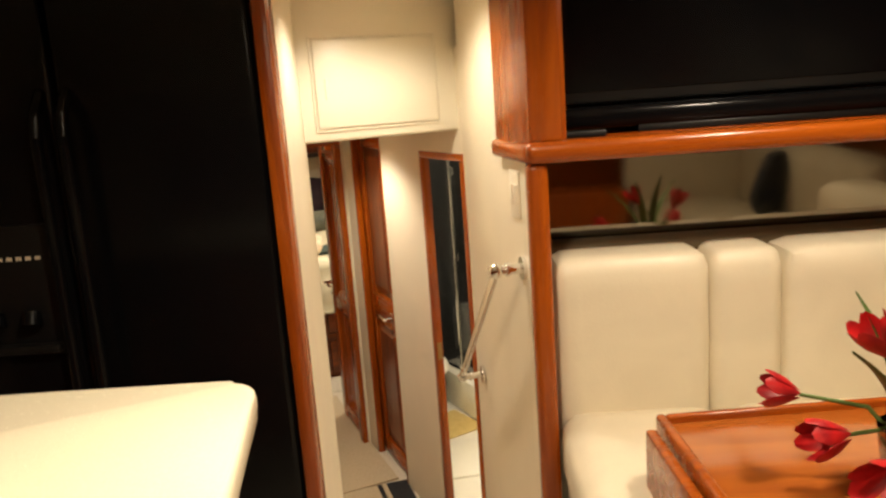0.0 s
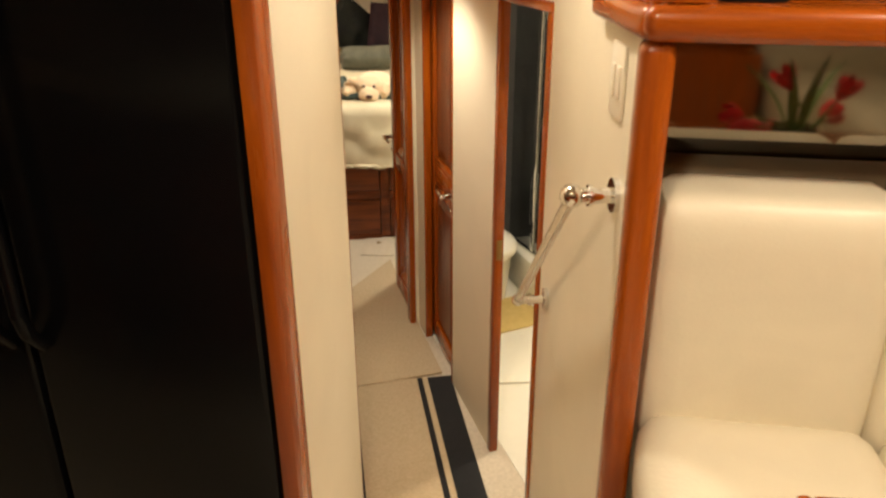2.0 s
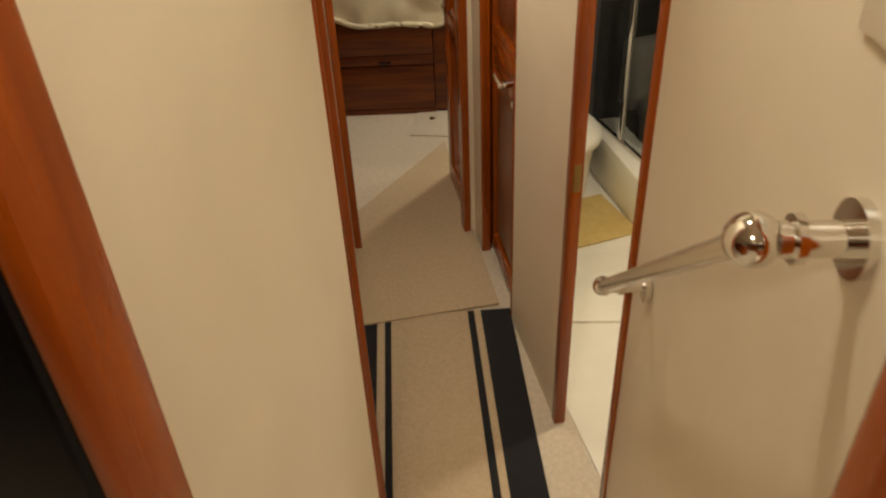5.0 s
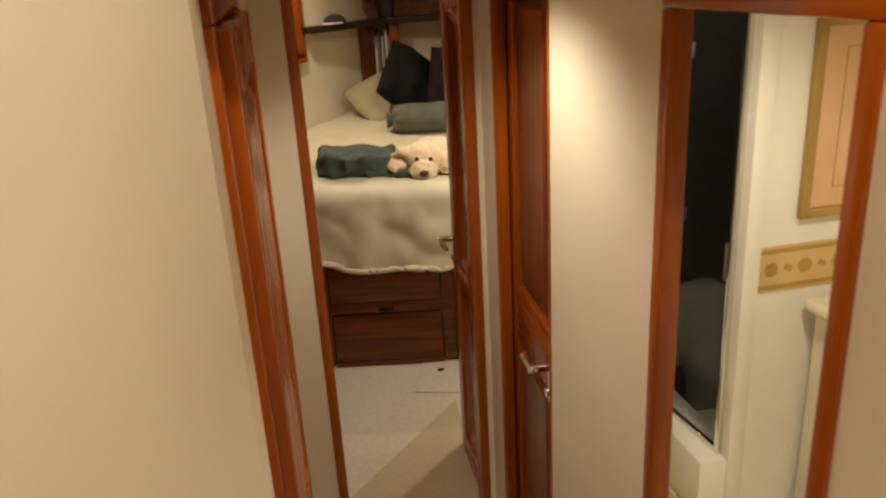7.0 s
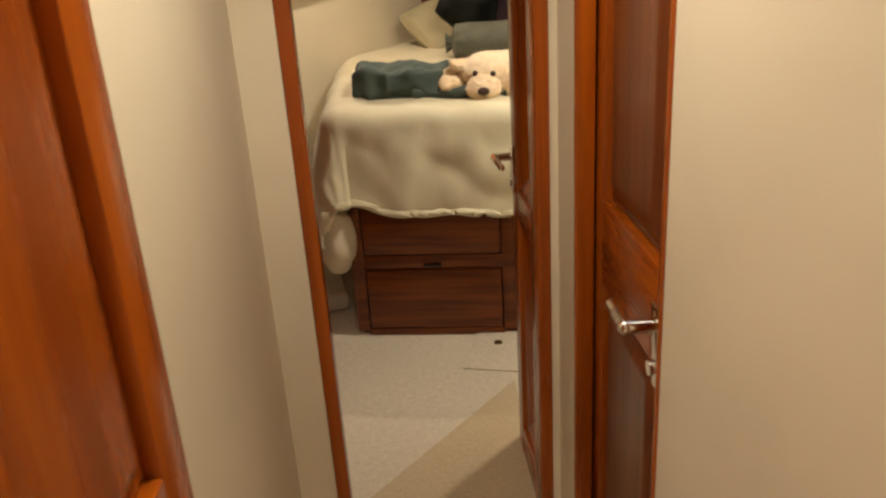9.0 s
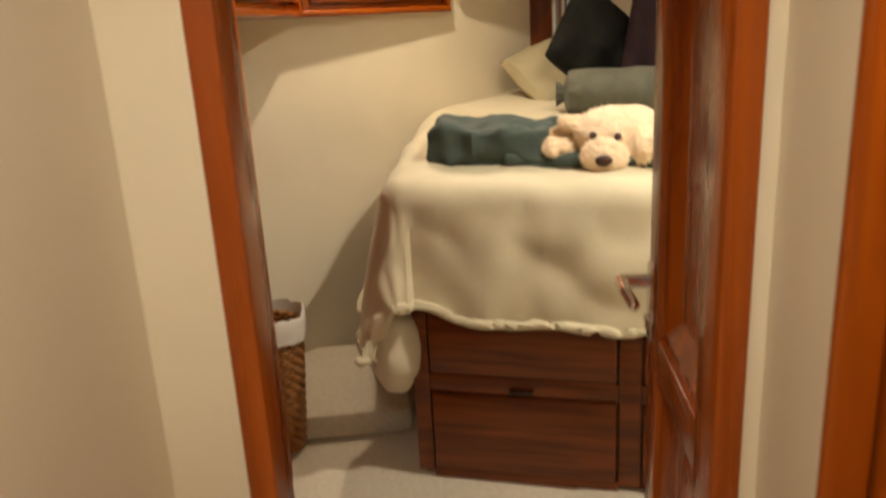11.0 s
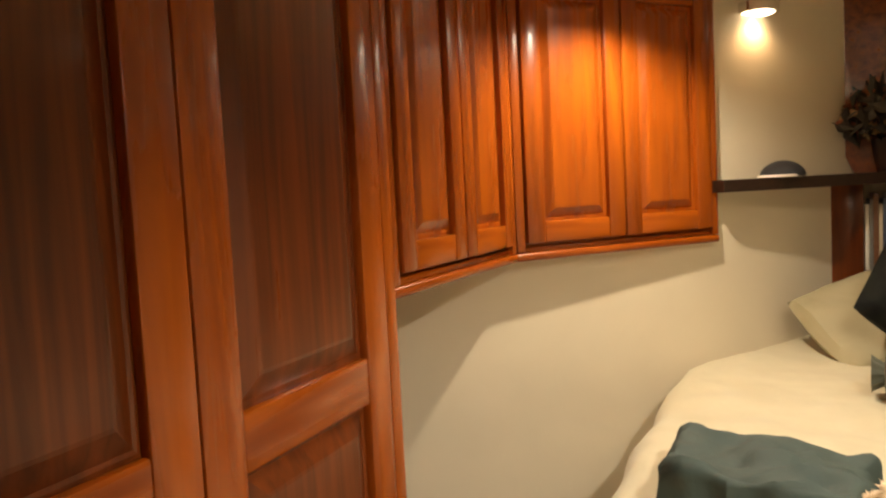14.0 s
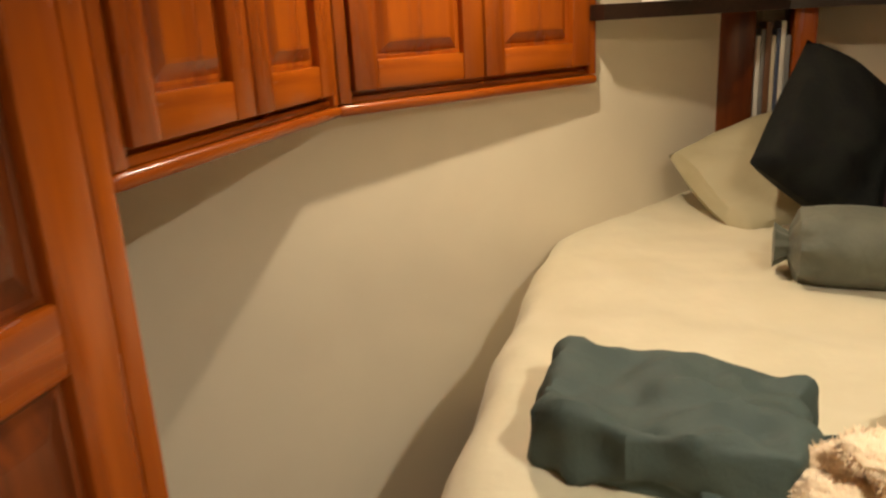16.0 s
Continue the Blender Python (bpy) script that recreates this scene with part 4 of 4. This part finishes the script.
ball(bm, (-0.036, -0.05, 0.102), 0.0105)
done(bm, "eye", M_NOSE, dog)
bm = bmesh.new()
ball(bm, (0.030, -0.052, 0.098), 0.0105)
done(bm, "eye", M_NOSE, dog)
# short pile on the plush
rng = np.random.default_rng(4)
for ob in [o for o in dog.children if o.name.split(".")[0] in ("head", "ear", "paw")]:
    me = ob.data
    vs, fs = [], []
    for v in me.vertices:
        if rng.random() < (0.55 if len(me.vertices) > 4000 else 0.8):
            nrm, p = v.normal, v.co
            tang = nrm.orthogonal().normalized() * 0.0016
            tip = p + (nrm + Vector(rng.normal(0, 0.45, 3)) + Vector((0, 0, -0.3))).normalized() * rng.uniform(0.006, 0.012)
            i = len(vs)
            vs += [p - tang, p + tang, tip]
            fs.append((i, i + 1, i + 2))
    fm = bpy.data.meshes.new("pile")
    fm.from_pydata([tuple(v) for v in vs], [], fs)
    fm.materials.append(M_FUR)
    pile = new("pile", fm)
    pile.parent = dog
    tagged(pile, kind="stuff")

# bolster, cushions and pillows
bol = thing("bolster", pose(0.41, 3.80, 1.04, 0, 0, -8), "olive grey velvet bolster with gathered ends", "bolster")
bm = bmesh.new()
n, ln, R = 40, 0.30, 0.095
prof = [(-ln - 0.035, 0.05), (-ln - 0.03, 0.045), (-ln - 0.005, 0.03), (-ln, 0.05), (-ln + 0.015, R * 0.9), (-ln + 0.05, R)] + [(-ln + 0.05 + k * (2 * ln - 0.1) / 16, R * (1.0 + 0.02 * math.sin(k))) for k in range(1, 16)] + [(ln - 0.05, R), (ln - 0.015, R * 0.9), (ln, 0.05), (ln + 0.005, 0.03), (ln + 0.03, 0.045), (ln + 0.035, 0.05)]
grid = []
for k, (x, r) in enumerate(prof):
    ring = []
    for i in range(n):
        a = i * 2 * math.pi / n
        rr = r * (1 + (0.10 * math.sin(a * 9) if abs(x) > ln - 0.02 else 0)) + 0.005 * noise.noise((x * 12, math.cos(a) * 2, math.sin(a) * 2))
        ring.append(bm.verts.new((x, math.cos(a) * rr, math.sin(a) * rr * 0.94)))
    grid.append(ring)
for p, q in zip(grid, grid[1:]):
    for i in range(n):
        bm.faces.new((p[i], p[(i + 1) % n], q[(i + 1) % n], q[i]))
bm.faces.new(grid[0])
bm.faces.new(grid[-1])
done(bm, "cover", M_BOLSTER, bol)


def pillow_thing(name, m, w, h, t, mat, label, pinch=0.06, crease=0.016):
    o = thing(name, m, label, "pillow", "pillows on the bed")
    bm = bmesh.new()
    top, low = [], []
    n = 26
    for j in range(n + 1):
        rt, rl = [], []
        for i in range(n + 1):
            u, v = i / n * 2 - 1, j / n * 2 - 1
            e = max(0.0, (1 - u * u) * (1 - v * v)) ** 0.34
            x, z = u * w / 2 * (1 - pinch * (1 - v * v) * 0.5), v * h / 2 * (1 - pinch * (1 - u * u) * 0.5)
            wob = noise.noise((x * 9, z * 9, t * 40)) * crease
            edge = abs(u) == 1 or abs(v) == 1
            rt.append(bm.verts.new((x, -t / 2 * e - wob * e, z)))
            rl.append(rt[-1] if edge else bm.verts.new((x, t / 2 * e, z)))
        top.append(rt)
        low.append(rl)
    for j in range(n):
        for i in range(n):
            for g in (top, low):
                q = [g[j][i], g[j][i + 1], g[j + 1][i + 1], g[j + 1][i]]
                if len(set(q)) > 2 and (g is top or not all(a is b for a, b in zip(q, [top[j][i], top[j][i + 1], top[j + 1][i + 1], top[j + 1][i]]))):
                    bm.faces.new(list(dict.fromkeys(q)))
    done(bm, "cover", mat, o)
    return o


pillow_thing("plum_cushion", pose(0.66, 4.14, 1.175, -32, 12, -6), 0.52, 0.42, 0.2, M_PLUM, "plum velvet cushion leaning on the pillows", 0.0, 0.045)
pillow_thing("dark_cushion", pose(0.345, 4.26, 1.17, -34, 36, 8), 0.50, 0.42, 0.19, M_DKGREEN, "black green velvet cushion leaning on the pillows", 0.0, 0.045)
pillow_thing("bed_pillow", pose(0.20, 4.43, 1.10, -58, -12, 30), 0.52, 0.36, 0.15, M_BEDPILLOW, "pale sage bed pillow lying at the head", -0.14, 0.03)
pillow_thing("bed_pillow", pose(0.68, 4.48, 1.14, -35, 0, -5), 0.62, 0.38, 0.16, M_SHEET, "cream bed pillow in a sage case")

# headboard shelf, slabs standing in for a mirror reflection, cap and dried flowers
shelf = thing("headboard_shelf", pose(0, 0, 0), "dark wooden shelf round the head of the berth", "shelf")
bm = bmesh.new()
prism(bm, [(-0.30, 4.185), (0.24, 4.66), (0.95, 4.62), (0.95, 4.85), (0.22, 4.85), (-0.36, 4.24)], 1.535, 1.575)
done(bm, "board", M_SHADE, shelf, False)
# upright wood strip imitates a reflected door in the headboard mirror
block("reflected_wood_strip", M_WOOD, 0.262, 4.69, 1.10, 0.328, 4.85, 1.535, 0.003, shelf)
block("panel", M_DARKW, 0.045, 4.69, 1.10, 0.152, 4.72, 1.535, 0.003, shelf)
bm = bmesh.new()
prism(bm, [(-0.17, 2.11), (0.02, 1.80), (0.13, 1.576), (0.93, 1.576), (0.93, 2.22), (-0.08, 2.22)], 0, 0.03)
done(bm, "upper_panel", M_DARKW, shelf, False, pose(0, 4.78, 0, 90, 0, 0))
# thin slabs imitate striped curtains reflected in the headboard mirror
x = 0.156
for k, w in enumerate((0.016, 0.012, 0.018, 0.013, 0.012, 0.015, 0.016)):
    bk = thing("book", pose(x, 4.70, 1.10), "upright slab imitating stripes reflected in the headboard mirror", "book", "books on the headboard shelf")
    block("cover", M_STRIPES[k % 5], 0, 0, 0, w - 0.001, 0.12, 0.36 + 0.02 * (k % 3), 0.002, bk)
    x += w
ledge = block("headboard_ledge", M_DARKX, 0.03, 4.66, 1.04, 0.95, 4.85, 1.0995, 0.003)
structure(ledge, "dark wooden ledge behind the pillows", "ledge")
cap = thing("peaked_cap", pose(-0.12, 4.42, 1.576, 0, 0, 40), "charcoal peaked cap lying on the shelf", "cap")
bm = bmesh.new()
ball(bm, (0, 0, 0.0), 0.075, (1, 1, 0.75))
bmesh.ops.bisect_plane(bm, geom=bm.verts[:] + bm.edges[:] + bm.faces[:], plane_co=(0, 0, 0.001), plane_no=(0, 0, -1), clear_outer=True)
done(bm, "crown", M_BLUECAP, cap)
bm = bmesh.new()
tube(bm, (-0.05, -0.03, 0.001), (-0.05, -0.03, 0.008), 0.065, 0.06, 24)
done(bm, "peak", M_LINER, cap)
posy = thing("dried_flowers", pose(0.25, 4.72, 1.576), "dark dried flower arrangement with rust blooms on the shelf", "flowers")
bm = bmesh.new()
tube(bm, (0, 0, 0), (0, 0, 0.12), 0.05, 0.07, 20)
done(bm, "pot", M_SHADE, posy)
for mat, name, count, size in ((M_DARKLEAF, "leaf", 420, 0.05), (M_RUST, "petal", 70, 0.035), (M_TANP, "petal", 60, 0.035)):
    vs, fs = [], []
    for k in range(count):
        d = Vector(rng.normal(0, 1, 3))
        d.z = abs(d.z) * 0.9 + 0.1
        c = Vector((0, 0, 0.13)) + d.normalized() * rng.uniform(0.05, 0.2)
        a = Vector(rng.normal(0, 1, 3)).normalized()
        b = a.orthogonal().normalized()
        s = size * rng.uniform(0.6, 1.2)
        i = len(vs)
        vs += [c - a * s, c - b * s * 0.4, c + a * s, c + b * s * 0.4 + a.cross(b) * s * 0.3]
        fs += [(i, i + 1, i + 2), (i, i + 2, i + 3)]
    fm = bpy.data.meshes.new(name)
    fm.from_pydata([tuple(v) for v in vs], [], fs)
    fm.materials.append(mat)
    ob = new(name, fm)
    ob.parent = posy
    tagged(ob, kind="stuff")

# hatch in the cabin floor
fh = thing("floor_hatch", pose(0.04, 2.63, 0.0, 0, 0, -19), "carpeted floor hatch with a brass ring before the berth", "hatch", kind="structure")
block("lid", M_CARPET, -0.07, -0.16, 0.001, 0.30, 0.16, 0.006, 0.003, fh)
bm = bmesh.new()
tube(bm, (0.03, 0.05, 0.004), (0.03, 0.05, 0.009), 0.018, 0.016, 20)
done(bm, "ring", M_BRASS, fh)

# downlights; the added fill lamps and the reading light get the same fitting
for x, y, z, watts, colour, radius in LAMPS:
    dl = thing("downlight", pose(x, y, z), "round chrome lit lamp head, for ceiling downlights and added fill lamps", "ceiling light", "recessed downlights")
    bm = bmesh.new()
    tube(bm, (0, 0, 0.012), (0, 0, 0.045), 0.07, 0.07, 28)
    done(bm, "rim", M_CHROME, dl)
    bm = bmesh.new()
    tube(bm, (0, 0, 0.008), (0, 0, 0.0115), 0.05, 0.055, 24)
    done(bm, "lens", M_BULB, dl).visible_shadow = True
